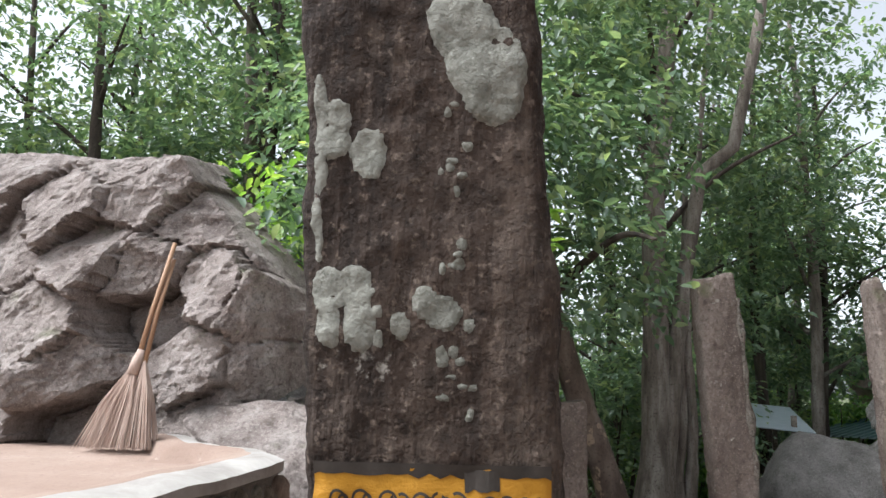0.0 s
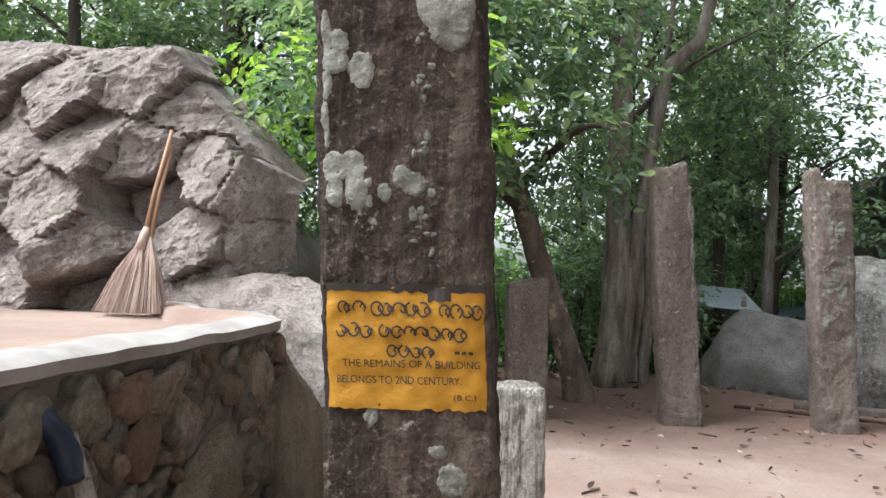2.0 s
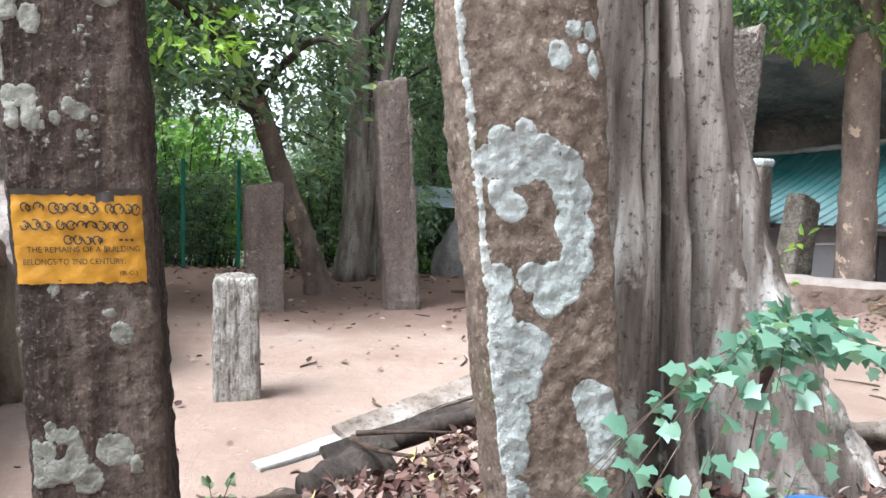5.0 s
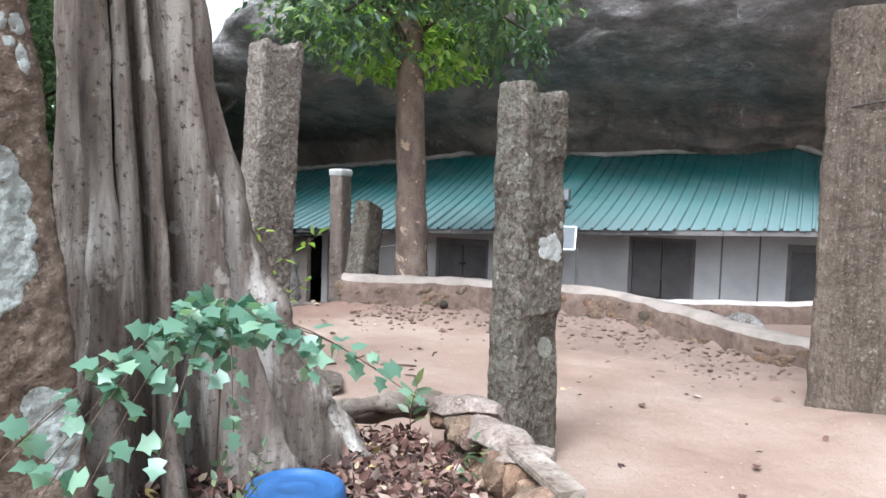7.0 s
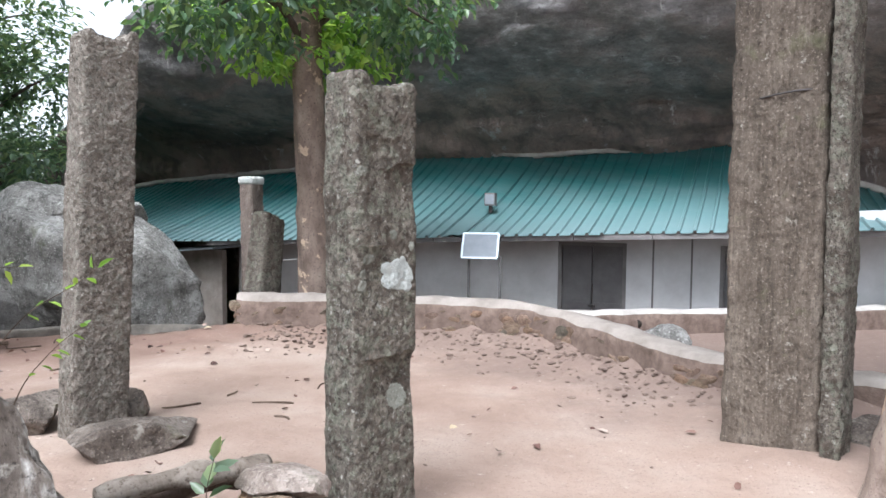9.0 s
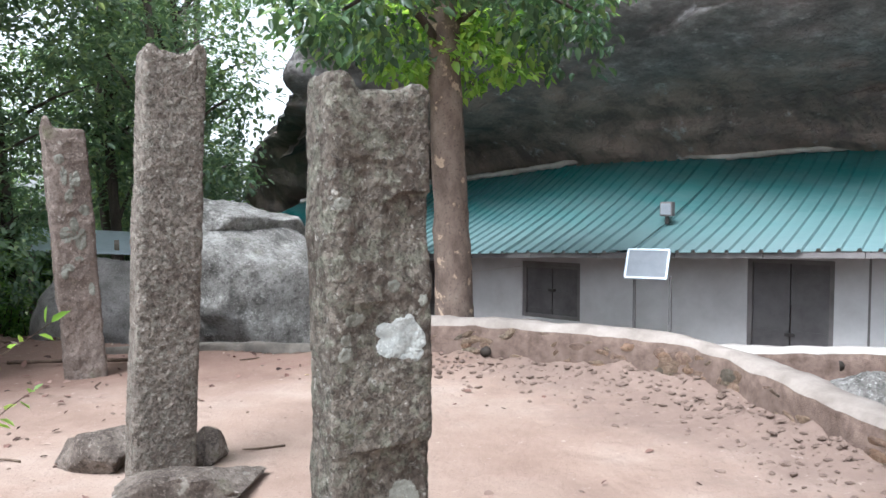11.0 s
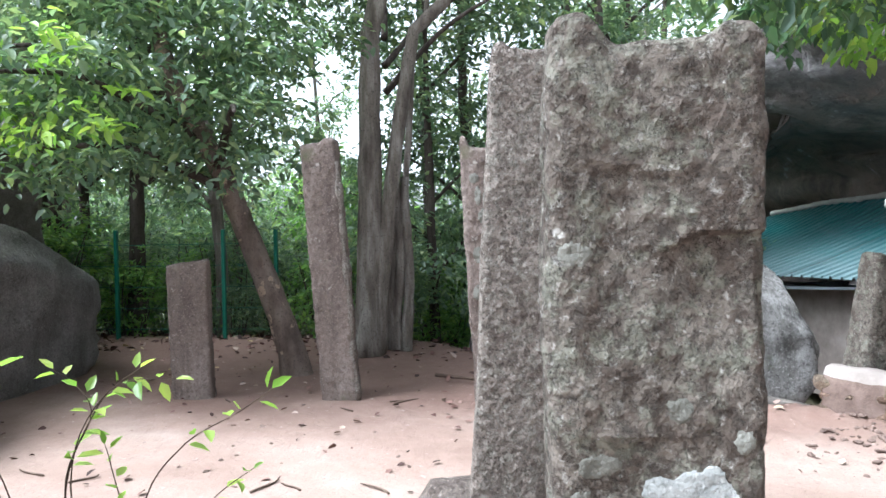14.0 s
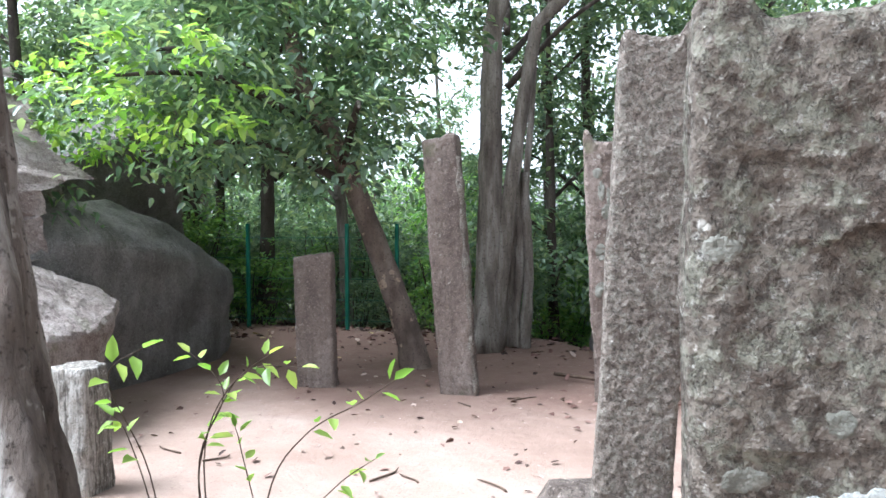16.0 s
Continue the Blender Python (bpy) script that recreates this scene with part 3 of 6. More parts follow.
def build_ground():
    xs = np.concatenate([-np.geomspace(400, 4.2, 26), np.arange(-4, 13.01, 0.085), np.geomspace(13.3, 400, 26)])
    ys = np.concatenate([-np.geomspace(400, 3.2, 26), np.arange(-3, 12.51, 0.085), np.geomspace(12.8, 400, 28)])
    verts = [(x, y, ground_z(x, y)) for y in ys for x in xs]
    nx = len(xs)
    faces = [(j * nx + i, j * nx + i + 1, (j + 1) * nx + i + 1, (j + 1) * nx + i) for j in range(len(ys) - 1) for i in range(nx - 1)]
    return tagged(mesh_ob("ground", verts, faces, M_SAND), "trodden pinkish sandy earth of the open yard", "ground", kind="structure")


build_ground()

# ---- rocks ----


def facet_rock(seed, radii, planes=16, rough=0.05, round_=0.35, sub=4, chip=0.0):
    """A blocky boulder: the inside of random planes, softened and roughened."""
    rng = random.Random(seed)
    ns = []
    for _ in range(planes):
        v = Vector((rng.gauss(0, 1), rng.gauss(0, 1), rng.gauss(0, 1))).normalized()
        ns.append((v, rng.uniform(0.62, 1.0)))
    bm = bmesh.new()
    bmesh.ops.create_icosphere(bm, subdivisions=sub, radius=1.0)
    for v in bm.verts:
        d = v.co.normalized()
        r = min([1.25] + [h / max(1e-3, d.dot(n)) for n, h in ns if d.dot(n) > 0.05])
        r = r * (1 - round_) + 0.9 * round_
        p = Vector((d.x * radii[0], d.y * radii[1], d.z * radii[2])) * r
        k = rough * (fbm(p + Vector((seed * 3.1, 0, 0)), 2.2, 5) + 0.3 * fbm(p + Vector((seed, 0, 0)), 11.0, 3))
        if chip:
            k += chip * (noise.cell(Vector(p + Vector((seed, 0, 0))) * 2.5) - 0.5)
        v.co = p + d * k
    return bm


cliff = thing("cliff", "fractured pinkish grey granite outcrop above the platform", "rock", kind="structure")
FACETS = (  # x, z, how far forward, slope across, slope upward
    (-2.77, 2.58, 0.25, -0.35, 0.5), (-3.2, 2.2, 0.1, -0.3, 0.3), (-2.09, 2.66, 0.2, 0.1, 0.2), (-2.3, 2.2, 0.36, -0.15, 0.8), (-1.98, 2.12, 0.22, 0.4, 0.1),
    (-2.5, 1.68, 0.5, -0.25, 0.4), (-2.2, 1.45, 0.4, 0.75, 0.0), (-1.93, 1.75, -0.08, 0.0, 0.1), (-1.57, 1.98, 0.22, -0.3, 0.4), (-1.62, 1.45, 0.26, -0.2, 0.2),
    (-1.2, 1.88, 0.2, 0.8, -0.3), (-1.05, 1.5, 0.0, 0.7, -0.4), (-1.75, 2.52, 0.02, 0.2, 0.4), (-1.3, 2.4, -0.05, 0.5, 0.4))
FACETS_LOW = (
    (-2.9, 1.2, 0.42, -0.1, 0.35), (-3.25, 1.6, 0.3, -0.4, 0.2), (-2.0, 1.1, 0.1, 0.0, 0.4), (-1.4, 1.1, 0.3, 0.0, 0.7), (-0.8, 1.15, 0.25, 0.3, 0.9),
    (-0.7, 1.8, -0.3, 0.4, 0.3), (-0.5, 2.4, -0.5, 0.3, 0.3), (-3.7, 2.6, 0.0, -0.2, 0.4), (-4.0, 1.8, 0.2, -0.2, 0.3), (-2.45, 3.05, -0.05, 0.0, 0.8), (-3.2, 3.0, 0.0, -0.1, 0.7))


def build_face():
    """Split granite: tilted facets that meet in steps and dark clefts, with chipped edges."""
    seeds = np.array(FACETS + FACETS_LOW)
    xs, zs = np.arange(-4.7, -0.98, 0.024), np.arange(0.8, 3.5, 0.024)
    verts, solid = [], []
    for z in zs:
        for x in xs:
            wx = x + 0.1 * fbm((x, z, 1.0), 1.6, 4) + 0.03 * fbm((x, z, 2.0), 7, 3)
            wz = z + 0.1 * fbm((x, z, 6.0), 1.6, 4) + 0.03 * fbm((x, z, 8.0), 7, 3)
            d = np.hypot(seeds[:, 0] - wx, 1.1 * (seeds[:, 1] - wz))
            a, b = np.argsort(d)[:2]
            gap = d[b] - d[a]
            sd = seeds[a]
            y = 5.42 + 0.2 * (z - 1) - sd[2] + sd[3] * (x - sd[0]) + sd[4] * (z - sd[1])
            y += 0.07 * math.exp(-(gap / 0.025) ** 2)
            ridge = abs(fbm((x, z * 1.3, a), 2.1, 3))
            y += 0.09 * ridge + 0.04 * fbm((x, y, z), 5.0, 5) + 0.012 * fbm((x, y, z), 22.0, 3)
            top = 2.98 if x < -2.0 else 2.98 - 1.15 * (x + 2.0)
            top += 0.1 * fbm((x, 0, 3), 2.5, 3)
            y += 1.2 * max(0.0, x + 1.25)
            solid.append(z < top + 0.3)
            verts.append((x, y + 1.1 * max(0.0, z - top), z - 0.6 * max(0.0, z - top)))
    n = len(xs)
    faces = [(j * n + i, j * n + i + 1, (j + 1) * n + i + 1, (j + 1) * n + i) for j in range(len(zs) - 1) for i in range(n - 1) if solid[j * n + i]]
    under(mesh_ob("rock_face", verts, faces, M_CLIFF, False), cliff)


build_face()
CLIFF = [  # place, half sizes, tilt
    ((-0.95, 5.45, 0.8), (0.75, 0.55, 0.42), (0, 14, -8)), ((-3.1, 6.9, 1.2), (1.2, 0.85, 1.15), (0, 0, 0)), ((-4.7, 6.4, 1.4), (1.3, 1.0, 1.3), (0, 5, 10)), ((-5.0, 4.6, 1.2), (1.0, 1.2, 1.2), (0, 5, 40)),
]
for i, (c, r, a) in enumerate(CLIFF):
    ob = part("rock_block", facet_rock(49 + i, [1.22 * q for q in r], 15, 0.05, 0.02, 5, 0.0), M_CLIFF, cliff)
    ob.matrix_world = pose(*c, *a)
boulders = [
    ("boulder", 71, (-1.62, 7.5, 0.7), (0.95, 1.75, 1.3), (0, 0, 8), M_DARKROCK, "large smooth granite boulder darkened as if shaded at the yard's edge"),
    ("boulder", 75, (-3.6, 8.6, 1.5), (1.7, 1.5, 1.7), (0, 0, 30), M_DARKROCK, "tall granite boulder darkened as if shaded under the leafy tree"),
    ("boulder", 72, (5.65, 10.0, 0.45), (1.3, 1.05, 1.2), (0, 0, -10), M_BOULDER, "rounded pale grey boulder with lichen and cracks"),
    ("boulder", 78, (5.35, 10.5, 1.28), (1.0, 0.9, 0.45), (0, 6, -10), M_BOULDER, "layered flat boulder lying on a larger boulder"),
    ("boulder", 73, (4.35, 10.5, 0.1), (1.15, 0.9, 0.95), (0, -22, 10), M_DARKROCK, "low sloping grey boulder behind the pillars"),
    ("boulder", 76, (6.25, 10.2, 0.0), (0.75, 0.7, 0.72), (0, 0, 25), M_BOULDER, "pale lichened boulder beside the low wall"),
    ("boulder", 77, (9.2, 3.7, 0.0), (0.55, 0.4, 0.22), (0, 0, 25), M_BOULDER, "flat pale rock bedded in the ground"),
]
for name, seed, c, r, a, mat, label in boulders:
    ob = part(name, facet_rock(seed, r, 11, 0.06, 0.18 if mat is M_DARKROCK else 0.16, 5), mat, None, smooth=True)
    ob.matrix_world = pose(*c, *a)
    tagged(ob, label, "boulder", "boulders round the yard")


def build_cave():
    prof = [(-1.0, -3.6), (1.0, -3.3), (2.0, -2.95), (2.6, -2.4), (3.0, -1.6), (3.35, -0.5), (3.7, 0.35), (4.3, 0.95), (5.5, 1.3), (7.0, 1.1), (8.5, 0.2), (10, -1.5), (11.5, -4.5), (12.3, -9.0), (12.6, -16)]
    line = spline([(0, o, z) for z, o in prof], 110)
    us = np.concatenate([np.linspace(0, 2.5, 36), np.linspace(2.56, 26, 170)])
    verts, faces = [], []
    for p in line:
        z, o = p.z, p.y
        left = -8.7 + 1.15 * max(0.0, min(z, 8) - 2.55) - 1.33 * max(0.0, 0.6 - o) * (z < 6) + 0.15 * fbm((0, 3, z), 0.9, 3)
        for u in us:
            s = left + u
            back = 0 if u > 2.5 else (2.5 - u) ** 2 * 0.75
            q = Vector((s, o, z))
            d = 0.5 * fbm((s * 0.5, o * 0.6, z), 0.55, 5) + 0.16 * fbm((s * 0.5, o, z * 1.6), 1.7, 4)
            brow = 0.3 * math.sin(s * 0.55 + 0.6)
            verts.append(bw(s, o - back + d, z + brow * smooth(2.4, 3.6, z) + 0.12 * fbm((s, o, z), 0.8, 3)))
    n = len(us)
    faces = [(j * n + i, j * n + i + 1, (j + 1) * n + i + 1, (j + 1) * n + i) for j in range(len(line) - 1) for i in range(n - 1)]
    ob = mesh_ob("overhanging_rock", verts, faces, M_CAVE)
    sol = ob.modifiers.new("thick", "SOLIDIFY")
    sol.thickness, sol.offset = 0.6, -1
    return tagged(ob, "huge dark overhanging rock with a shallow cave", "rock", kind="structure")


build_cave()

# ---- building under the rock ----


def eave_z(s):
    return 0.88 + 0.04 * (s + 1)


def ridge_z(s):
    k = [(-9, 1.62), (-6.7, 1.92), (-3.2, 2.15), (0.1, 2.47), (2.2, 2.36), (4.8, 2.5), (5.2, 2.55), (8.2, 1.45)]
    for (a, za), (b, zb) in zip(k, k[1:]):
        if s <= b:
            return za + (zb - za) * max(0, (s - a)) / (b - a)
    return k[-1][1]


def roof_point(s, f, lift=0.0):
    """f: 0 at the eave, 1 where the sheets meet the rock."""
    return bw(s, 0.95 - 3.65 * f, eave_z(s) + (ridge_z(s) - eave_z(s)) * f - 0.1 * math.sin(math.pi * f) + lift)


house = thing("rock_shelter_house", "low whitewashed building with teal sheet roof under rock", "building", bw(2, 0, -0.95))


def to_house(ob, label=""):
    ob.parent = house
    ob.matrix_parent_inverse = house.matrix_world.inverted()
    if label:
        ob["label"] = label
    return ob


bpy.context.view_layer.update()
rs = random.Random(5)


def roof_sheet(s0, s1, jitter):
    ribs = max(2, round((s1 - s0) / 0.19))
    cols = []
    for i in range(ribs):
        a = s0 + (s1 - s0) * i / ribs
        w = (s1 - s0) / ribs
        cols += [(a, 0.0), (a + w * 0.72, 0.0), (a + w * 0.78, 0.032), (a + w * 0.94, 0.032)]
    cols.append((s1, 0.0))
    top, rows = [], 9
    for j in range(rows):
        f = -0.012 * jitter + (1.02 + 0.012 * jitter) * j / (rows - 1)
        for s, h in cols:
            top.append(roof_point(s, f, h + 0.008 * jitter + 0.006 * fbm((s, f * 3, 1), 2, 2)))
    n = len(cols)
    faces = [(j * n + i, j * n + i + 1, (j + 1) * n + i + 1, (j + 1) * n + i) for j in range(rows - 1) for i in range(n - 1)]
    m = len(top)
    verts = top + [v - Vector((0, 0, 0.006)) for v in top]
    faces += [tuple(m + k for k in reversed(f)) for f in faces]
    faces += [(i + 1, i, m + i, m + i + 1) for i in range(n - 1)]
    return mesh_ob("roof_sheet", verts, faces, M_ROOF, smooth=False)


s = -8.6
while s < 7.6:
    e = min(s + 0.78, 7.7)
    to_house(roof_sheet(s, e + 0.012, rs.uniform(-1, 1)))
    s = e
# flat strip where two runs of sheets meet
strip = [roof_point(1.62 + du, f, 0.045) for f in np.linspace(-0.01, 1, 9) for du in (0, 0.3)]
to_house(mesh_ob("ridge_strip", strip + [v - Vector((0, 0, 0.01)) for v in strip],
                 [(2 * j, 2 * j + 1, 2 * j + 3, 2 * j + 2) for j in range(8)] + [(18 + 2 * j + 2, 18 + 2 * j + 3, 18 + 2 * j + 1, 18 + 2 * j) for j in range(8)], M_ROOF, False))
# mortar bead against the rock
for a, b in ((-8.4, 0.6), (0.2, 5.2), (5.25, 7.6)):
    n = int((b - a) / 0.08)
    pts = [roof_point(a + (b - a) * i / n, 0.955, 0.07 + 0.03 * fbm((i * 0.08, a, 0), 2.5, 3)) for i in range(n + 1)]
    to_house(tube("mortar_bead", pts, [0.058 + 0.022 * fbm((i * 0.1, a, 5), 3, 2) for i in range(n + 1)], M_RIM, sides=6), "pale cement bead sealing the roof")


def slab(name, s0, s1, z0, z1, o0, o1, mat, slope=False, bevel=0.0, label=""):
    """A block of the front, in the building's own directions."""
    z1b = z1 + (0.04 * (s1 - s0) if slope else 0)
    v = [bw(s0, o0, z0), bw(s1, o0, z0), bw(s1, o1, z0), bw(s0, o1, z0), bw(s0, o0, z1), bw(s1, o0, z1b), bw(s1, o1, z1b), bw(s0, o1, z1)]
    return to_house(mesh_ob(name, v, [(3, 2, 1, 0), (4, 5, 6, 7), (0, 1, 5, 4), (1, 2, 6, 5), (2, 3, 7, 6), (3, 0, 4, 7)], mat, False), label)


OPEN = [(-2.62, -2.05, -0.95, 0.66), (-0.33, 0.67, -0.12, 0.74), (3.04, 4.04, -0.95, 0.92), (5.3, 6.2, -0.05, 0.92)]
edges = [-2.75] + [v for a, b, _, _ in OPEN for v in (a, b)] + [7.3]
for a, b in zip(edges[::2], edges[1::2]):
    slab("wall", a, b, -1.0, eave_z(a) + 0.22, 0.0, -0.18, M_WALL, True)
for a, b, z0, z1 in OPEN:
    slab("wall", a, b, z1, eave_z(a) + 0.22, 0.0, -0.18, M_WALL, True)
    if z0 > -0.9:
        slab("wall", a, b, -1.0, z0, 0.0, -0.18, M_WALL)
slab("side_wall", 7.12, 7.3, -1.0, 1.3, -0.18, -3.0, M_WALL)
slab("side_wall", -2.75, -2.6, -1.0, 1.0, -0.18, -3.0, M_WALL)
slab("back_wall", -2.6, 7.12, -1.0, 1.6, -2.9, -3.0, M_WALL)
slab("end_post", 7.55, 7.68, -1.0, 1.15, 0.55, 0.42, M_IRON, label="dark post under the roof's end")
for s in (4.4, 4.92):
    slab("wall_strip", s, s + 0.025, -0.9, eave_z(s) + 0.15, 0.012, 0.0, M_DOORF)
for k in range(10):
    a = -2.7 + 1.03 * k
    v = [bw(a + da, o, eave_z(a + da) + dz) for da in (0, 1.02) for o in (0.9, 0.86) for dz in (-0.075, -0.012)]
    to_house(mesh_ob("fascia_board", v, [(0, 1, 3, 2), (4, 6, 7, 5), (0, 4, 5, 1), (2, 3, 7, 6), (1, 5, 7, 3), (0, 2, 6, 4)], M_DOORF, False))


def leafed(name, s0, s1, z0, z1, bars=False):
    """A frame with two shutter or door leaves, a gap between, boards and a latch."""
    f = 0.055
    fr = slab("frame", s0, s0 + f, z0, z1, -0.02, -0.12, M_DOORF)
    opening = to_house(fr)
    opening.name = name
    for args in ((s1 - f, s1, z0, z1), (s0 + f, s1 - f, z1 - f, z1), (s0 + f, s1 - f, z0, z0 + f)):
        slab("frame_bar", *args, -0.02, -0.12, M_DOORF).parent = opening
    mid = 0.5 * (s0 + s1)
    for a, b in ((s0 + f, mid - 0.006), (mid + 0.006, s1 - f)):
        lf = slab("leaf", a + 0.004, b, z0 + f, z1 - f - (0.05 if bars else 0), -0.06, -0.1, M_DOOR)
        lf.parent = opening
        for k in (0.06, 0.5, 0.9):
            z = z0 + f + (z1 - z0 - 2 * f) * k * (0.85 if bars else 1)
            slab("ledge", a + 0.02, b - 0.02, z, z + 0.05, -0.045, -0.06, M_DOOR).parent = opening
    if bars:
        slab("lintel_bar", s0 + f, s1 - f, z1 - 0.1, z1 - 0.06, -0.03, -0.1, M_DOORF).parent = opening
    lt = slab("latch", mid - 0.05, mid + 0.06, 0.5 * (z0 + z1) - 0.02, 0.5 * (z0 + z1) + 0.02, -0.02, -0.058, M_IRON, label="small dark iron latch")
    lt.parent = opening
    return opening


def settle(opening):
    for o in opening.children:
        o.matrix_parent_inverse = Matrix.Identity(4)
    return opening


for args in (("window", -0.33, 0.67, -0.12, 0.74, True), ("door", 3.04, 4.04, -0.95, 0.92), ("window", 5.3, 6.2, -0.05, 0.92, True), ("door", -2.62, -2.05, -0.95, 0.66)):
    op = leafed(*args)
    settle(op)
# lean-to at the far end
lean = thing("lean_to", "small grey lean-to with a pale sheet roof", "shed", bw(-4.2, 0.4, -0.95))


def lean_slab(name, s0, s1, z0, z1, o0, o1, mat, drop=0.0):
    v = [bw(s0, o0, z0 - drop), bw(s1, o0, z0), bw(s1, o1, z0), bw(s0, o1, z0 - drop), bw(s0, o0, z1 - drop), bw(s1, o0, z1), bw(s1, o1, z1), bw(s0, o1, z1 - drop)]
    ob = mesh_ob(name, v, [(3, 2, 1, 0), (4, 5, 6, 7), (0, 1, 5, 4), (1, 2, 6, 5), (2, 3, 7, 6), (3, 0, 4, 7)], mat, False)
    ob.parent, ob.matrix_parent_inverse = lean, pose(*bw(-4.2, 0.4, -0.95)).inverted()
    return ob


lean_slab("sheet_roof", -5.6, -2.7, 0.66, 0.7, 0.75, -1.4, M_SHEET, 0.22)
lean_slab("wall", -5.3, -2.8, -1.0, 0.62, 0.4, 0.28, M_PLASTER, 0.0)

# board on two posts, lamp box on the roof
stand = thing("notice_board", "pale tilted metal panel on two thin posts", "panel", bw(2.42, 1.5, -0.95), math.degrees(math.atan2(BD.y, BD.x)))
bpy.context.view_layer.update()
for dx in (-0.22, 0.22):
    part("post", box_bm((0.03, 0.03, 1.72), (dx, 0, 0.86), 0.004), M_DOORF, stand)
tilt = pose(-0.04, -0.06, 1.86, 58, 0, 12)
part("panel", box_bm((0.46, 0.36, 0.02), (0, 0, 0), 0.006, tilt), M_PANEL, stand, "pale grey metal panel")
for args in (((0.48, 0.025, 0.035), (0, -0.185, 0)), ((0.48, 0.025, 0.035), (0, 0.185, 0)), ((0.025, 0.36, 0.035), (-0.235, 0, 0)), ((0.025, 0.36, 0.035), (0.235, 0, 0))):
    part("panel_edge", box_bm(*args, 0.004, tilt), M_SHEET, stand)
lamp = thing("floodlight", "grey box floodlight standing on the roof sheets", "floodlight", roof_point(1.95, 0.28, 0.03), math.degrees(math.atan2(BD.y, BD.x)))
part("housing", box_bm((0.17, 0.12, 0.2), (0, 0, 0.2), 0.015), M_DOORF, lamp)
part("lens", box_bm((0.14, 0.01, 0.15), (0, -0.064, 0.2), 0.003), M_PANEL, lamp, "pale glass front")
part("bracket", box_bm((0.05, 0.03, 0.13), (0, 0, 0.055), 0.004), M_IRON, lamp)

# ---- low walls ----


def low_wall(name, line, height, thick, label, sink=1.1, side=None, cap=None, fall=0.0):
    side, cap = side or M_EARTHWALL, cap or M_PLASTER
    wall = thing(name, label, "wall", kind="structure")
    pts = spline([(x, y, 0) for x, y in line], 12 * len(line))
    ring, verts, faces = [(-0.5, -sink), (-0.52, 0.6), (-0.5, 0.86), (-0.36, 1.0), (0.0, 1.03), (0.36, 1.0), (0.5, 0.86), (0.52, 0.6), (0.5, -sink)], [], []
    for i, p in enumerate(pts):
        d = (pts[min(i + 1, len(pts) - 1)] - pts[max(i - 1, 0)]).normalized()
        nn = Vector((-d.y, d.x, 0))
        for k, (o, h) in enumerate(ring):
            tall = height * (1 - fall * (1 - smooth(2.2, 5.2, p.y)))
            q = p + nn * o * thick + Vector((0, 0, h * (tall if h > 0 else height)))
            verts.append(q + (nn * 0.03 + Vector((0, 0, 0.022))) * fbm(q, 3.5, 5))
    m = len(ring)
    faces = [(i * m + k, i * m + k + 1, (i + 1) * m + k + 1, (i + 1) * m + k) for i in range(len(pts) - 1) for k in range(m - 1)]
    faces += [tuple(range(m)), tuple((len(pts) - 1) * m + k for k in reversed(range(m)))]
    under(mesh_ob("wall_core", verts, faces, side), wall)
    up = Vector((0, 0, 0.006))
    under(mesh_ob("wall_cap", [v + up for v in verts], [(i * m + k, i * m + k + 1, (i + 1) * m + k + 1, (i + 1) * m + k) for i in range(len(pts) - 1) for k in (2, 3, 4, 5)], cap), wall, "worn pale cement cap")
    return wall, pts


def stone_mesh(seed, mat, sub=2):
    bm = facet_rock(seed, (1, 1, 1), 9, 0.1, 0.0, sub + 1)
    me = bpy.data.meshes.new("stone")
    bm.to_mesh(me)
    bm.free()
    me.materials.append(mat)
    return me


STONES = [stone_mesh(200 + i, M_RUBBLE) for i in range(8)]
MOSSY = [stone_mesh(220 + i, M_MOSSY) for i in range(8)]


def set_stone(parent, p, size, turn, name="stone", protos=STONES):
    ob = new(name, protos[rs.randrange(len(protos))])
    ob.parent = parent
    ob.matrix_local = pose(*p, rs.uniform(-15, 15), rs.uniform(-15, 15), turn) @ Matrix.Diagonal((*size, 1))
    return ob


yard_wall, ywp = low_wall("low_wall", WALL_LINE, 0.44, 0.3, "low rounded rubble wall with a cement cap", fall=0.3)
for i in range(170):
    k = rs.randrange(4, len(ywp) - 30)
    d = (ywp[k + 1] - ywp[k - 1]).normalized()
    nn = Vector((-d.y, d.x, 0))
    s = rs.uniform(0.05, 0.1)
    p = ywp[k] - nn * 0.115 + d * rs.uniform(-0.1, 0.1) + Vector((0, 0, rs.uniform(0.04, 0.33 - 0.13 * (1 - smooth(2.2, 5.2, ywp[k].y)))))
    set_stone(yard_wall, p, (s * 1.5, 0.035, s * 0.8), math.degrees(math.atan2(d.y, d.x)))
back_wall, _ = low_wall("retaining_wall", [(8.15, 5.35), (8.95, 4.98), (10.5, 4.02), (12.2, 2.9), (14.0, 1.6)], 0.26, 0.22, "low pale capped retaining wall before the building", cap=M_RIM)
kerb, _ = low_wall("kerb", [(6.25, 7.5), (5.6, 8.15), (5.0, 8.45), (4.3, 8.6), (3.6, 8.75)], 0.07, 0.09, "low dark stone kerb along the yard", 0.6, M_MORTAR, M_MORTAR)
# drain holes
for i, (x, y, z, a) in enumerate(((7.12, 6.27, 0.15, 47), (9.75, 4.36, 0.12, -32))):
    pipe = tube("drain_pipe", [(x, y, z), (x + 0.12, y + 0.12, z)], [0.05, 0.05], M_BLACK, sides=12)
    tagged(pipe, "black drain pipe mouth in the low wall", "pipe", "drains")

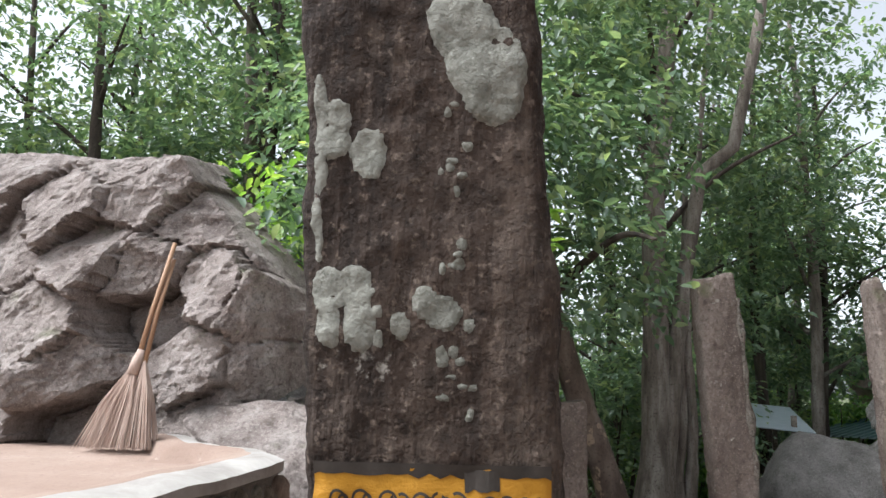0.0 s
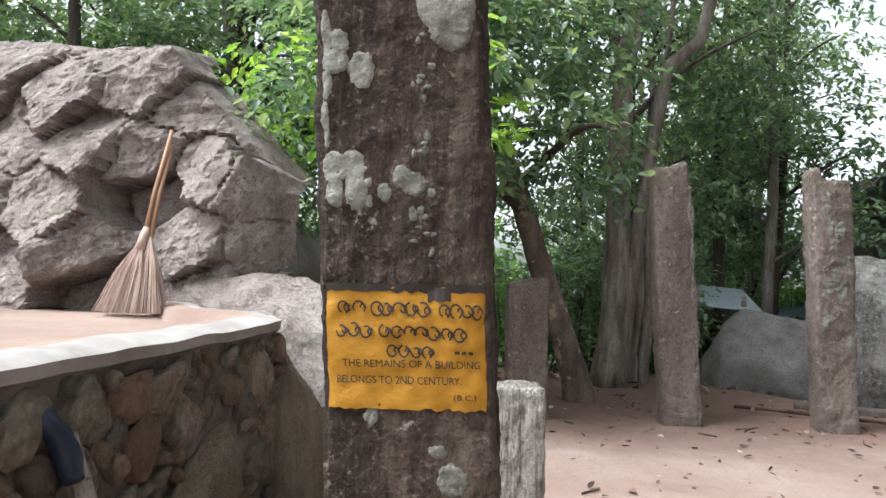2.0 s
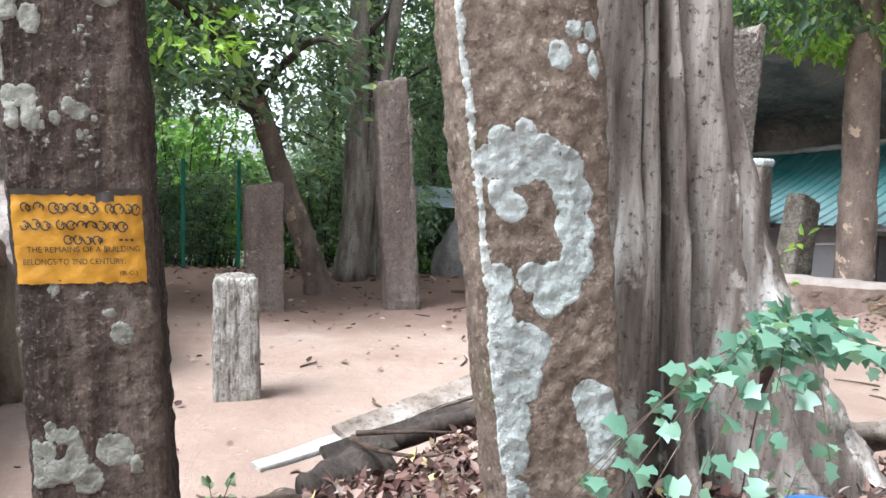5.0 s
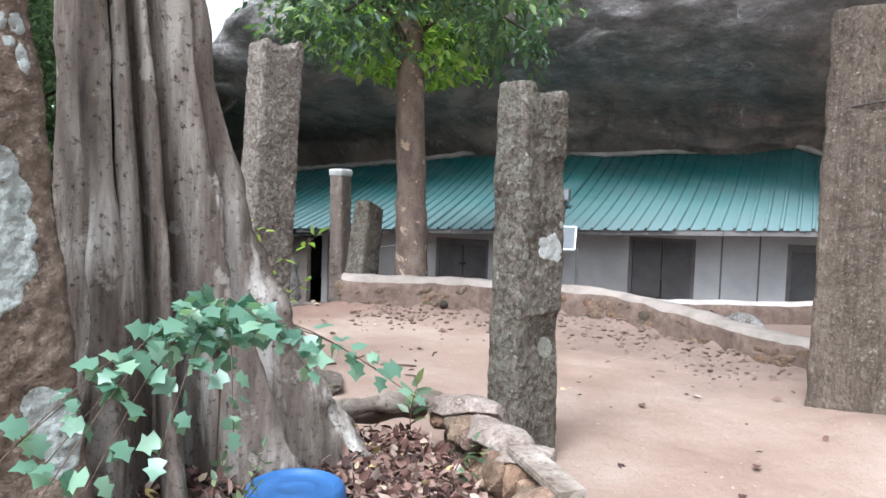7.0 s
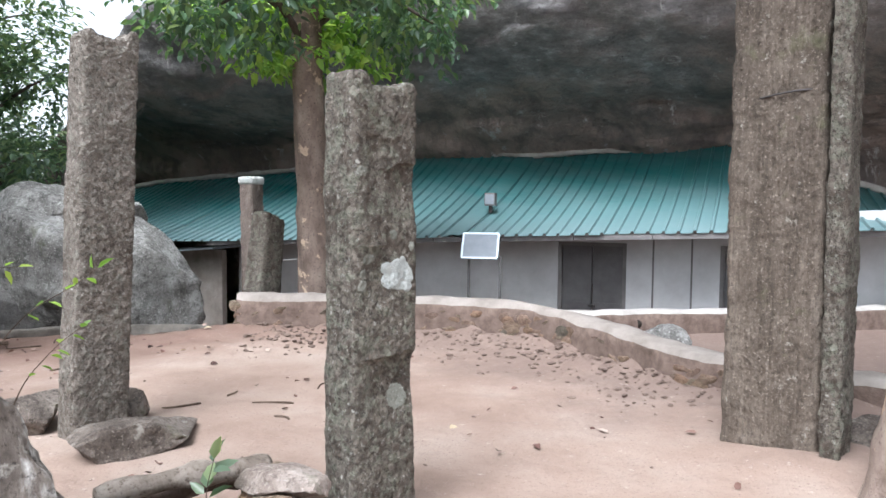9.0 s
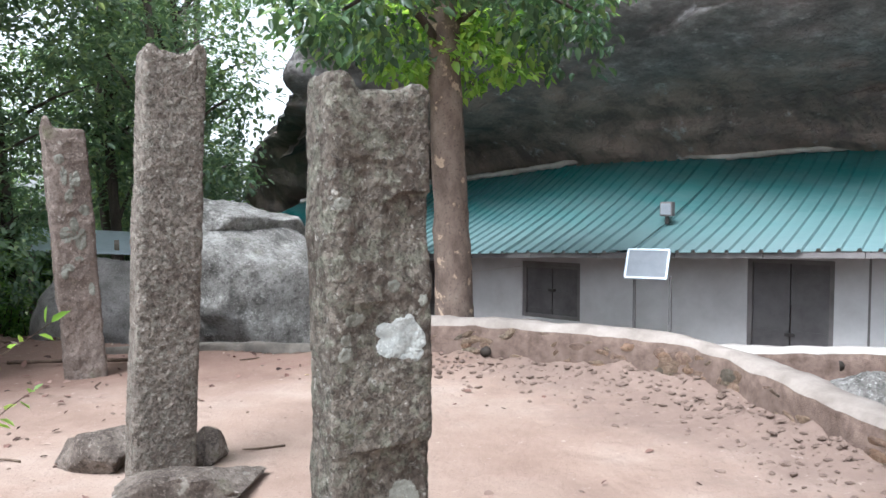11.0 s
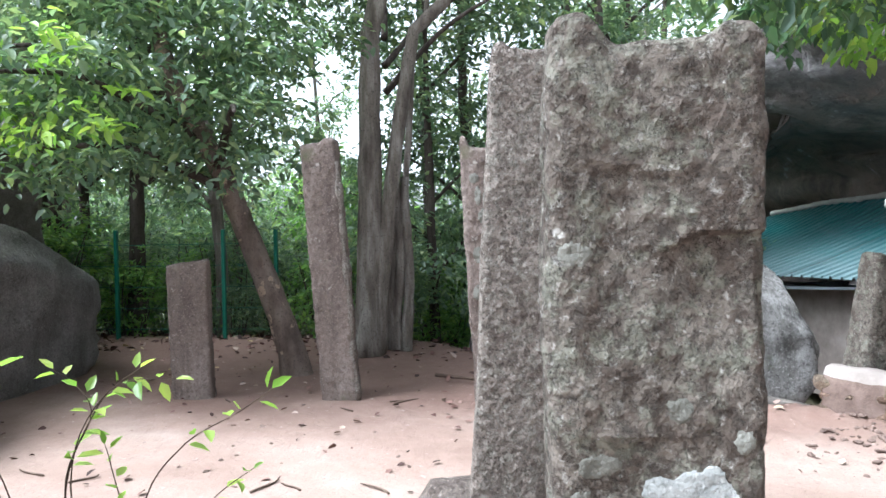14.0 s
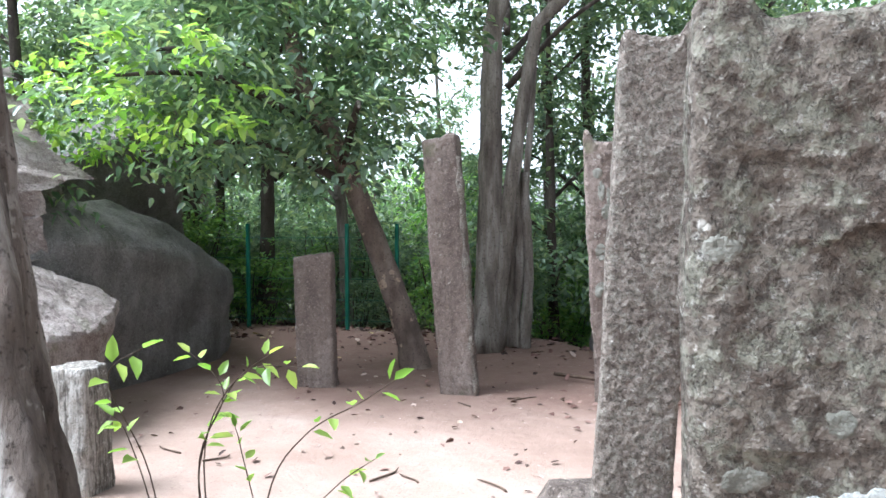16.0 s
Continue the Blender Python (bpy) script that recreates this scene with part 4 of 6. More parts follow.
# ---- platform with rubble face ----
plat = thing("platform", "raised sandy platform with a rubble stone face", "platform", kind="structure")
front = spline([(-1.0, -1.5, 0), (-0.88, 1.0, 0), (-0.78, 2.4, 0), (-0.7, 3.5, 0), (-0.66, 4.2, 0), (-0.74, 4.5, 0), (-1.1, 4.75, 0), (-1.6, 5.2, 0)], 70)
verts, faces = [], []
ring = [(0.0, -0.2), (0.02, 0.45), (0.03, 0.98), (0.06, 1.005), (0.06, 1.05), (0.0, 1.072), (-0.1, 1.078), (-0.26, 1.055), (-0.3, 0.99), (-3.6, 1.0)]
for i, p in enumerate(front):
    for k, (o, z) in enumerate(ring):
        q = Vector((p.x + o, p.y, z))
        verts.append(q + Vector((0.025, 0, 0.018)) * fbm(q, 3.0, 4))
m = len(ring)
faces = [(i * m + k, (i + 1) * m + k, (i + 1) * m + k + 1, i * m + k + 1) for i in range(len(front) - 1) for k in range(3)]
under(mesh_ob("mortar_face", verts, faces, M_MORTAR), plat)
faces = [(i * m + k, (i + 1) * m + k, (i + 1) * m + k + 1, i * m + k + 1) for i in range(len(front) - 1) for k in (4, 5)]
under(mesh_ob("rim", verts, faces, M_RIM), plat, "pale rounded cement rim")
faces = [(i * m + 3, (i + 1) * m + 3, (i + 1) * m + 4, i * m + 4) for i in range(len(front) - 1)]
under(mesh_ob("rim_face", verts, faces, M_PLASTER), plat, "grey-brown cement edge under the rim")
faces = [(i * m + k, (i + 1) * m + k, (i + 1) * m + k + 1, i * m + k + 1) for i in range(len(front) - 1) for k in (6, 7, 8)]
under(mesh_ob("platform_floor", verts, faces, M_SAND), plat, "swept pale sand")
big = set_stone(plat, (-0.7, 3.65, 0.3), (0.1, 0.44, 0.38), 4)
set_stone(plat, (-0.72, 4.5, 0.42), (0.3, 0.16, 0.58), 20)
taken = [(3.65, 0.3, 0.42)]
for i in range(2600):
    y, z, s = rs.uniform(1.0, 4.45), rs.uniform(0.02, 0.97), rs.choice((0.13, 0.1, 0.08, 0.06, 0.045, 0.035)) * rs.uniform(0.9, 1.15)
    if i < 300:
        s = rs.uniform(0.1, 0.16)
    z = min(z, 1.0 - 1.15 * s)
    if all(math.hypot(y - a, z - b) > (s + c) * 0.8 for a, b, c in taken):
        taken.append((y, z, s))
        x = -0.8 + 0.06 * (y - 2.4) if y < 4.2 else -0.7
        x += 0.04 + 0.012 * z
        set_stone(plat, (x, y, z), (0.055, s * rs.uniform(1.0, 1.25), s * rs.uniform(0.9, 1.05)), rs.uniform(-6, 6), "stone", MOSSY if rs.random() < 0.75 else STONES)

# ---- stone pillars ----


def gauss(u, c, w):
    return math.exp(-((u - c) / w) ** 2)


def pillar(label, place, w, d, h, lean_x, lean_y, turn, mat, seed, top=None, rough=0.02, taper=0.0, ledges=(), group="ancient stone pillars", square=9.0, grit=0.55, fine=1.0, dense=1.0):
    """A hand-split stone post: rounded, chipped corners, uneven faces; top(u, v) shapes its head. Returns it and its front."""
    ob_name = "stone_pillar"
    per, rings = int(88 * fine * dense), max(24, int(h / 0.02 * fine * dense))
    sd = Vector((seed * 7.3, seed * 3.1, 0))

    def surface(a, z):
        c, s = math.cos(a), math.sin(a)
        k = (abs(c) ** square + abs(s) ** square) ** (1 / square)
        x, y = c / k, s / k
        k = 1 + taper * (1 - z / h)
        p = Vector((x * w / 2 * k, y * d / 2 * k, z))
        n = Vector((x * abs(x) ** 6, y * abs(y) ** 6, 0))
        n = n.normalized() if n.length > 1e-6 else Vector((c, s, 0))
        q = p + sd
        step = fbm(q, 4.2, 4)
        k = rough * (0.7 * fbm(q, 1.6, 3) + (0.6 if fine <= 1 else 0.28) * fbm(q, 9.0, 4) + (0.6 if fine <= 1 else 0.4) * math.floor(3.0 * step) / 3.0) + rough * grit * fbm(q, 24.0, 4)
        edge = abs(x * y) ** 12  # chipped corners
        k -= edge * rough * 1.6 * max(0.0, fbm(q, 5.5, 3) + 0.15)
        for zl, ul, wl, dl in ledges:  # scars where the face has split away below a line
            if y < -0.5:
                k -= dl * smooth(0.0, 0.015, zl + 0.05 * fbm(q, 5, 3) - z) * gauss(x * w / 2, ul, wl) * gauss(z, zl - 0.1, 0.16)
        return p + n * k

    def placed(p):
        return Vector((p.x + lean_x * p.z, p.y + lean_y * p.z, p.z))

    def head(p):
        u, v = p.x / w, p.y / d
        return (top(u, v) if top else 0.0) + 0.012 * fbm(p + sd, 9, 3)

    verts, faces = [], []
    for j in range(rings + 1):
        t = j / rings
        for i in range(per):
            a = 2 * math.pi * (i + 0.5) / per
            p = surface(a, -0.15 + (h + 0.15) * t)
            p.z += head(Vector((p.x, p.y, h))) * smooth(0.86, 1.0, t)
            if j == rings:
                p.x, p.y = p.x * 0.97, p.y * 0.97
            verts.append(placed(p))
    faces = [(j * per + i, j * per + (i + 1) % per, (j + 1) * per + (i + 1) % per, (j + 1) * per + i) for j in range(rings) for i in range(per)]
    start = rings * per
    for k in (0.9, 0.75, 0.55, 0.3):
        first = len(verts)
        for i in range(per):
            p = surface(2 * math.pi * (i + 0.5) / per, h)
            p = Vector((p.x * k, p.y * k, h))
            p.z += head(p) + 0.008
            verts.append(placed(p))
        faces += [(start + i, start + (i + 1) % per, first + (i + 1) % per, first + i) for i in range(per)]
        start = first
    faces.append(tuple(start + i for i in range(per)))
    ob = mesh_ob(ob_name, verts, faces, mat, fine <= 1.0)
    ob.matrix_world = pose(*place, 0, 0, turn)
    tagged(ob, label, "pillar", group)

    def front(u, z, out=0.003):
        """A place on the front, u from its middle."""
        x = max(-0.985, min(0.985, 2 * u / w))
        p = surface(math.atan2(-1.0, x), z)
        return placed(p) + Vector((0, -out, 0))

    return ob, front


def lichen(parent, front, blobs, seed, mat, label="pale grey lichen crust", thick=0.0022, wob=0.2):
    """A thin crust over joined round spots (u, z, half width, half height); its scalloped rim dips into the stone."""
    step = 0.006
    u0, u1 = min(b[0] - 1.3 * b[2] for b in blobs), max(b[0] + 1.3 * b[2] for b in blobs)
    z0, z1 = min(b[1] - 1.3 * b[3] for b in blobs), max(b[1] + 1.3 * b[3] for b in blobs)
    nu, nz = max(4, int((u1 - u0) / step)), max(4, int((z1 - z0) / step))
    verts, field = [], []
    for j in range(nz + 1):
        for i in range(nu + 1):
            u, z = u0 + (u1 - u0) * i / nu, z0 + (z1 - z0) * j / nz
            f = -1.0
            for bu, bz, ru, rz in blobs:
                f = max(f, min((1 - math.hypot((u - bu) / (1.1 * ru), (z - bz) / (1.1 * rz))) * min(ru, rz) / 0.03, 1.2))
            f += wob * (abs(fbm((u, z, seed), 38.0, 2)) - 0.18) + 0.4 * wob * fbm((u, z, seed + 5), 90.0, 2)
            field.append(f)
            verts.append(front(u, z, max(-0.004, min(thick, 0.04 * f))))
    faces = []
    for j in range(nz):
        for i in range(nu):
            q = (j * (nu + 1) + i, j * (nu + 1) + i + 1, (j + 1) * (nu + 1) + i + 1, (j + 1) * (nu + 1) + i)
            if max(field[k] for k in q) > 0:
                faces.append(q)
    used = sorted({k for f in faces for k in f})
    at = {k: n for n, k in enumerate(used)}
    return under(mesh_ob("lichen_patch", [verts[k] for k in used], [tuple(at[k] for k in f) for f in faces], mat), parent, label)


def horns(l, r, dip=0.0, wl=0.12, wr=0.12):
    return lambda u, v: l * math.exp(-((u + 0.4) / (wl * 1.25)) ** 4) + r * math.exp(-((u - 0.38) / (wr * 1.25)) ** 4) - dip


# the pillar with the painted notice
p1, f1 = pillar("dark brown stone pillar with yellow painted notice", (0.545, 2.08, 0), 0.388, 0.26, 2.13, -0.067, 0.0, 3, M_P1, 1, horns(0.012, 0.06, 0.0, 0.1, 0.12), 0.0105, dense=1.8)
lichen(p1, f1, ((0.078, 2.016, 0.051, 0.051), (0.11, 1.958, 0.061, 0.061), (0.117, 1.907, 0.045, 0.045), (0.049, 2.037, 0.031, 0.031)), 11, M_LICHEN, thick=0.007)
lichen(p1, f1, ((-0.166, 1.891, 0.016, 0.044), (-0.13, 1.87, 0.02, 0.026), (-0.143, 1.829, 0.031, 0.026), (-0.165, 1.779, 0.015, 0.028)), 12, M_LICHEN, thick=0.0035)
lichen(p1, f1, ((-0.082, 1.812, 0.027, 0.036),), 13, M_LICHEN)
lichen(p1, f1, ((-0.15, 1.598, 0.03, 0.032), (-0.149, 1.545, 0.021, 0.03), (-0.102, 1.604, 0.023, 0.029), (-0.099, 1.547, 0.023, 0.04)), 14, M_LICHEN)
lichen(p1, f1, ((0.002, 1.58, 0.019, 0.025), (0.025, 1.566, 0.027, 0.025)), 15, M_LICHEN)
for k, spot in enumerate(((-0.037, 1.546, 0.014, 0.019), (-0.071, 1.565, 0.008, 0.01), (-0.072, 1.524, 0.008, 0.011), (0.024, 1.501, 0.009, 0.014), (-0.172, 1.692, 0.012, 0.048),
                          (-0.079, 1.065, 0.014, 0.017), (0.062, 0.993, 0.019, 0.014), (0.091, 0.934, 0.029, 0.032), (0.046, 0.588, 0.048, 0.045), (0.104, 0.542, 0.017, 0.027))):
    lichen(p1, f1, (spot,), 20 + k, M_LICHEN, wob=0.2)
lichen(p1, f1, ((-0.122, 0.651, 0.018, 0.027), (-0.093, 0.635, 0.018, 0.023), (-0.133, 0.591, 0.021, 0.031), (-0.061, 0.614, 0.018, 0.046), (-0.17, 0.56, 0.031, 0.062), (-0.152, 0.515, 0.044, 0.031), (-0.091, 0.532, 0.062, 0.034), (-0.032, 0.504, 0.039, 0.043), (-0.059, 0.561, 0.028, 0.046)), 40, M_LICHEN)
# a line of crumbs down the face
rc = random.Random(77)
for k in range(22):
    z = rc.uniform(1.4, 1.9)
    lichen(p1, f1, ((0.055 - 0.09 * (1.9 - z) * 0.3 + rc.gauss(0, 0.012), z, rc.uniform(0.004, 0.009), rc.uniform(0.004, 0.01)),), 60 + k, M_LICHEN, wob=0.15)


def sign_face(u, z, out):
    return f1(u, z, out)


cols, rows = 30, 22
verts = []
for j in range(rows + 1):
    for i in range(cols + 1):
        u, z = -0.184 + 0.368 * i / cols, 1.082 + 0.262 * j / rows
        if j in (0, rows) or i in (0, cols):
            z += 0.006 * fbm((u * 9, z, 3), 8, 3) if j in (0, rows) else 0
        verts.append(sign_face(u, z + 0.02 * u, 0.004))
faces = [(j * (cols + 1) + i, j * (cols + 1) + i + 1, (j + 1) * (cols + 1) + i + 1, (j + 1) * (cols + 1) + i) for j in range(rows) for i in range(cols)]
under(mesh_ob("painted_notice", verts, faces, M_YELLOW), p1, "chipped orange-yellow painted notice with black writing")
for k, (u0, u1, z) in enumerate(((-0.184, 0.184, 1.344), (0.05, 0.1, 1.337))):
    vs = []
    for i in range(25):
        u = u0 + (u1 - u0) * i / 24
        vs += [sign_face(u, z + 0.02 * u - 0.008 - 0.012 * abs(fbm((u * 30, k, 0), 1, 3)) - 0.012 * k, 0.0055), sign_face(u, z + 0.02 * u + 0.006, 0.0055)]
    under(mesh_ob("chipped_edge", vs, [(2 * i, 2 * i + 2, 2 * i + 3, 2 * i + 1) for i in range(24)], M_BLACK), p1)


def lettering(text, u, z, size, width):
    cu = bpy.data.curves.new("lettering", "FONT")
    cu.body, cu.size, cu.align_x = text, size, "CENTER"
    tmp = bpy.data.objects.new("lettering", cu)
    scene.collection.objects.link(tmp)
    bpy.context.view_layer.update()
    me = bpy.data.meshes.new_from_object(tmp)
    k = width / max(1e-6, tmp.dimensions.x)
    bpy.data.objects.remove(tmp)
    for v in me.vertices:
        a, b = u + v.co.x * k, z + v.co.y
        v.co = sign_face(a, b + 0.02 * a, 0.0075)
    me.materials.append(M_BLACK)
    ob = new("lettering", me)
    return under(ob, p1)


lettering("THE REMAINS OF A BUILDING", 0.012, 1.172, 0.023, 0.3)
lettering("BELONGS TO 2ND CENTURY.", -0.018, 1.137, 0.023, 0.27)
lettering("(B.C.)", 0.125, 1.105, 0.017, 0.05)


def round_letter(u, z, h, kind, width=0.0042):
    """A stroke of the rounded script, as a bent flat ribbon."""
    spans = ((20, 340, 0.5), (-60, 250, 0.5), (100, 430, 0.5), (-30, 200, 0.5), (180, 480, 0.5))
    a0, a1, r = spans[kind % 5]
    verts, faces, n = [], [], 14
    for i in range(n + 1):
        a = radians(a0 + (a1 - a0) * i / n)
        rr = h * r * (1 - 0.25 * (kind // 5) * i / n)
        for e in (-0.5, 0.5):
            q = rr + e * width
            verts.append(sign_face(u + 0.85 * q * math.cos(a), z + q * math.sin(a), 0.0075))
    return verts, [(2 * i, 2 * i + 2, 2 * i + 3, 2 * i + 1) for i in range(n)]


rl = random.Random(8)
for z, h, marks in ((1.296, 0.03, (-0.135, -0.1, -0.06, -0.04, -0.012, 0.014, 0.04, 0.085, 0.11, 0.135, 0.158)), (1.247, 0.028, (-0.14, -0.112, -0.085, -0.045, -0.018, 0.008, 0.034, 0.06, 0.088, 0.116)), (1.207, 0.024, (-0.03, -0.005, 0.022, 0.046))):
    for u in marks:
        vs, fs = [], []
        for part_i in range(2):
            v, f = round_letter(u + part_i * 0.009, z + rl.uniform(-0.002, 0.002), h * (1, 0.5)[part_i], rl.randrange(10))
            fs += [tuple(x + len(vs) for x in q) for q in f]
            vs += v
        under(mesh_ob("lettering", vs, fs, M_BLACK), p1)
for u in (0.105, 0.12, 0.135):
    vs = [sign_face(u + a, 1.205 + b, 0.0075) for a, b in ((0, 0), (0.01, 0), (0.01, 0.006), (0, 0.006))]
    under(mesh_ob("lettering", vs, [(0, 1, 2, 3)], M_BLACK), p1)

# the lichened pillar before the big tree
p2, f2 = pillar("leaning brown stone pillar covered in grey lichen", (1.9, 1.82, 0.2), 0.47, 0.26, 2.35, -0.13, 0.0, 2, M_P2, 2, horns(0.02, 0.04), 0.014, -0.15, dense=1.8)
lichen(p2, f2, ((-0.164, 1.264, 0.044, 0.044), (-0.117, 1.323, 0.041, 0.041), (-0.041, 1.352, 0.031, 0.031), (-0.075, 1.268, 0.072, 0.062), (0.009, 1.281, 0.066, 0.06), (0.074, 1.25, 0.063, 0.063), (0.101, 1.175, 0.061, 0.061), (0.1, 1.081, 0.06, 0.06), (0.099, 0.994, 0.053, 0.053), (0.03, 0.925, 0.07, 0.06), (-0.053, 0.943, 0.049, 0.04), (-0.01, 0.874, 0.046, 0.046), (-0.106, 1.141, 0.048, 0.04), (-0.134, 1.176, 0.04, 0.043)), 101, M_LICHENB)
lichen(p2, f2, ((-0.162, 0.936, 0.043, 0.043), (-0.17, 0.861, 0.038, 0.05), (-0.164, 0.776, 0.056, 0.056), (-0.102, 0.739, 0.07, 0.07), (-0.049, 0.753, 0.035, 0.035), (-0.177, 0.657, 0.067, 0.067), (-0.128, 0.653, 0.071, 0.071), (-0.175, 0.535, 0.068, 0.068), (-0.19, 0.432, 0.069, 0.069), (-0.17, 0.304, 0.041, 0.041)), 102, M_LICHENB)
lichen(p2, f2, ((0.144, 0.543, 0.074, 0.074), (0.16, 0.466, 0.065, 0.071), (0.111, 0.582, 0.055, 0.055), (0.14, 0.409, 0.041, 0.041)), 103, M_LICHENB)
for k, spot in enumerate(((0.133, 1.636, 0.025, 0.025), (0.083, 1.565, 0.032, 0.039), (0.19, 1.635, 0.025, 0.025), (0.19, 1.544, 0.018, 0.035), (0.159, 1.586, 0.014, 0.014), (0.059, 1.731, 0.032, 0.018))):
    lichen(p2, f2, (spot,), 110 + k, M_LICHENB, wob=0.2)
# whitened corner of that pillar: crust patches climbing the edge, side light painted in
lichen(p2, f2, [(-0.235 * (1 - 0.15 * (1 - z / 2.35)) + 0.008 + 0.006 * math.sin(23 * z), z, 0.018 if z < 1.0 else 0.011, 0.07) for z in np.arange(0.1, 2.1, 0.06)], 701, M_WHITE, "whitened weathered edge with side light painted in", wob=0.5)

stub, fs_ = pillar("short pale ribbed stone pillar stump", (0.715, 4.45, 0), 0.27, 0.24, 0.755, -0.012, 0.0, 4, M_STUB, 3, None, 0.012, 0.06)
p5, f5 = pillar("short broad reddish stone slab pillar", (0.765, 7.4, -0.03), 0.37, 0.2, 1.31, -0.025, 0.0, 12, M_FAR, 4, lambda u, v: 0.05 * u, 0.011)
p3, f3 = pillar("tall reddish brown stone pillar split by a crack", (2.165, 7.55, 0), 0.34, 0.26, 2.36, -0.075, 0.0, 6, M_FAR, 5, horns(0.0, 0.05, 0.0, 0.1, 0.2), 0.012)
tube("split_edge", [(0.165 - 0.075 * z + 0.012 * fbm((z, 0, 0), 3, 2), -0.1, z) for z in np.linspace(0, 2.2, 30)], [0.032 + 0.012 * math.sin(i * 1.3) for i in range(30)], M_QB, p3, "pale split edge", sides=7, rough=0.4)
p4, f4 = pillar("tall mottled stone pillar with a pointed corner", (3.59, 7.68, 0), 0.37, 0.25, 2.3, -0.055, 0.0, 5, M_FAR, 6, horns(0.1, 0.0, 0.0, 0.09), 0.014)
for i in range(16):
    lichen(p4, f4, ((rs.uniform(-0.12, 0.12), rs.uniform(0.8, 2.1), rs.uniform(0.015, 0.05), rs.uniform(0.02, 0.08)),), 300 + i, M_LICHEN)
q2, g2 = pillar("tall grey stone pillar with two small horns", (3.93, 4.55, 0), 0.36, 0.22, 2.47, 0.05, 0.0, 7, M_QB, 7, horns(0.035, 0.06, 0.0, 0.09, 0.09), 0.011, 0.04, grit=0.5, fine=1.5)
q3, g3 = pillar("grey green weathered pillar with two rounded horns", (4.385, 2.23, 0), 0.37, 0.21, 1.965, 0.0, 0.0, 4, M_Q, 8, horns(0.05, 0.028, 0.0, 0.12, 0.1), 0.015, 0.03,
                ((1.64, 0.1, 0.1, 0.035), (0.8, 0.06, 0.16, 0.045), (1.76, -0.06, 0.07, 0.02), (1.3, -0.05, 0.08, 0.018)), grit=0.3, fine=1.7)
lichen(q3, g3, ((0.072, 1.163, 0.066, 0.062), (0.023, 1.141, 0.04, 0.035), (0.12, 1.155, 0.035, 0.035), (0.003, 1.193, 0.025, 0.025), (0.093, 1.222, 0.02, 0.02), (0.058, 1.205, 0.026, 0.026), (0.113, 1.114, 0.026, 0.026)), 401, M_WHITE, "whitish round lichen rosette")
for k, spot in enumerate(((-0.132, 1.173, 0.018, 0.018), (-0.133, 1.124, 0.028, 0.023), (-0.143, 1.606, 0.03, 0.019), (0.038, 1.337, 0.02, 0.02), (-0.1, 1.237, 0.035, 0.02), (0.148, 1.286, 0.02, 0.02), (0.08, 0.62, 0.05, 0.05))):
    lichen(q3, g3, (spot,), 410 + k, M_LICHEN, "whitish round lichen rosette", wob=0.35)
q4, g4 = pillar("broad brown stone pillar split down one corner", (6.756, 1.466, 0.1), 0.306, 0.5, 2.6, -0.02, 0.0, 8, M_P4, 9, None, 0.013, 0.1)
sl, _ = pillar("thin grey stone slab leaning on a pillar", (6.72, 1.125, 0.1), 0.27, 0.11, 2.55, -0.02, 0.0, 8, M_Q, 10, lambda u, v: -0.2 * abs(u), 0.012, 0.05)
mp, _ = pillar("slender brown pillar with a whitened cap", (8.12, 10.25, -0.2), 0.29, 0.26, 1.95, -0.02, 0.0, 20, M_FAR, 12, None, 0.014)
cap_bm = box_bm((0.31, 0.28, 0.13), (0, 0, 0), 0.04)
cp = part("cap_stone", cap_bm, M_WHITE, mp, "whitened cap", True)
cp.location = (-0.04, 0, 1.99)
m2, _ = pillar("short leaning lichened pillar by the wall", (6.66, 7.42, 0), 0.32, 0.26, 1.3, 0.13, 0.0, 15, M_Q, 13, lambda u, v: -0.12 * u, 0.014, 0.18)
hangs = tube("wire_tie", [(6.72 + 0.175 * math.cos(a), 1.466 + 0.28 * math.sin(a), 2.08 + 0.02 * math.sin(2 * a)) for a in np.linspace(0, 6.28, 30)], [0.006] * 30, M_IRON, sides=5)
tagged(hangs, "thin dark wire tied round a pillar", "wire")


def slab_stone(label, place, radii, turn, mat, seed, tilt_=(0, 0)):
    ob = part("fallen_slab", facet_rock(seed, radii, 20, 0.03, 0.0, 4), mat, None)
    ob.matrix_world = pose(*place, tilt_[0], tilt_[1], turn)
    return tagged(ob, label, "stone slab", "fallen slabs")


slab_stone("flat fallen stone slab lying on the sand", (4.05, 4.12, 0.04), (0.5, 0.26, 0.14), 20, M_SHARD, 501)
slab_stone("tilted broken stone block beside a pillar", (3.62, 4.95, 0.07), (0.26, 0.3, 0.2), 30, M_SHARD, 502, (0, 10))
slab_stone("small stone wedge at the foot of a pillar", (4.2, 4.72, 0.04), (0.16, 0.14, 0.14), 10, M_SHARD, 503)
slab_stone("flat stone at the foot of the split pillar", (7.16, 1.05, 0.13), (0.28, 0.22, 0.1), 10, M_SHARD, 504)

# ---- trees ----


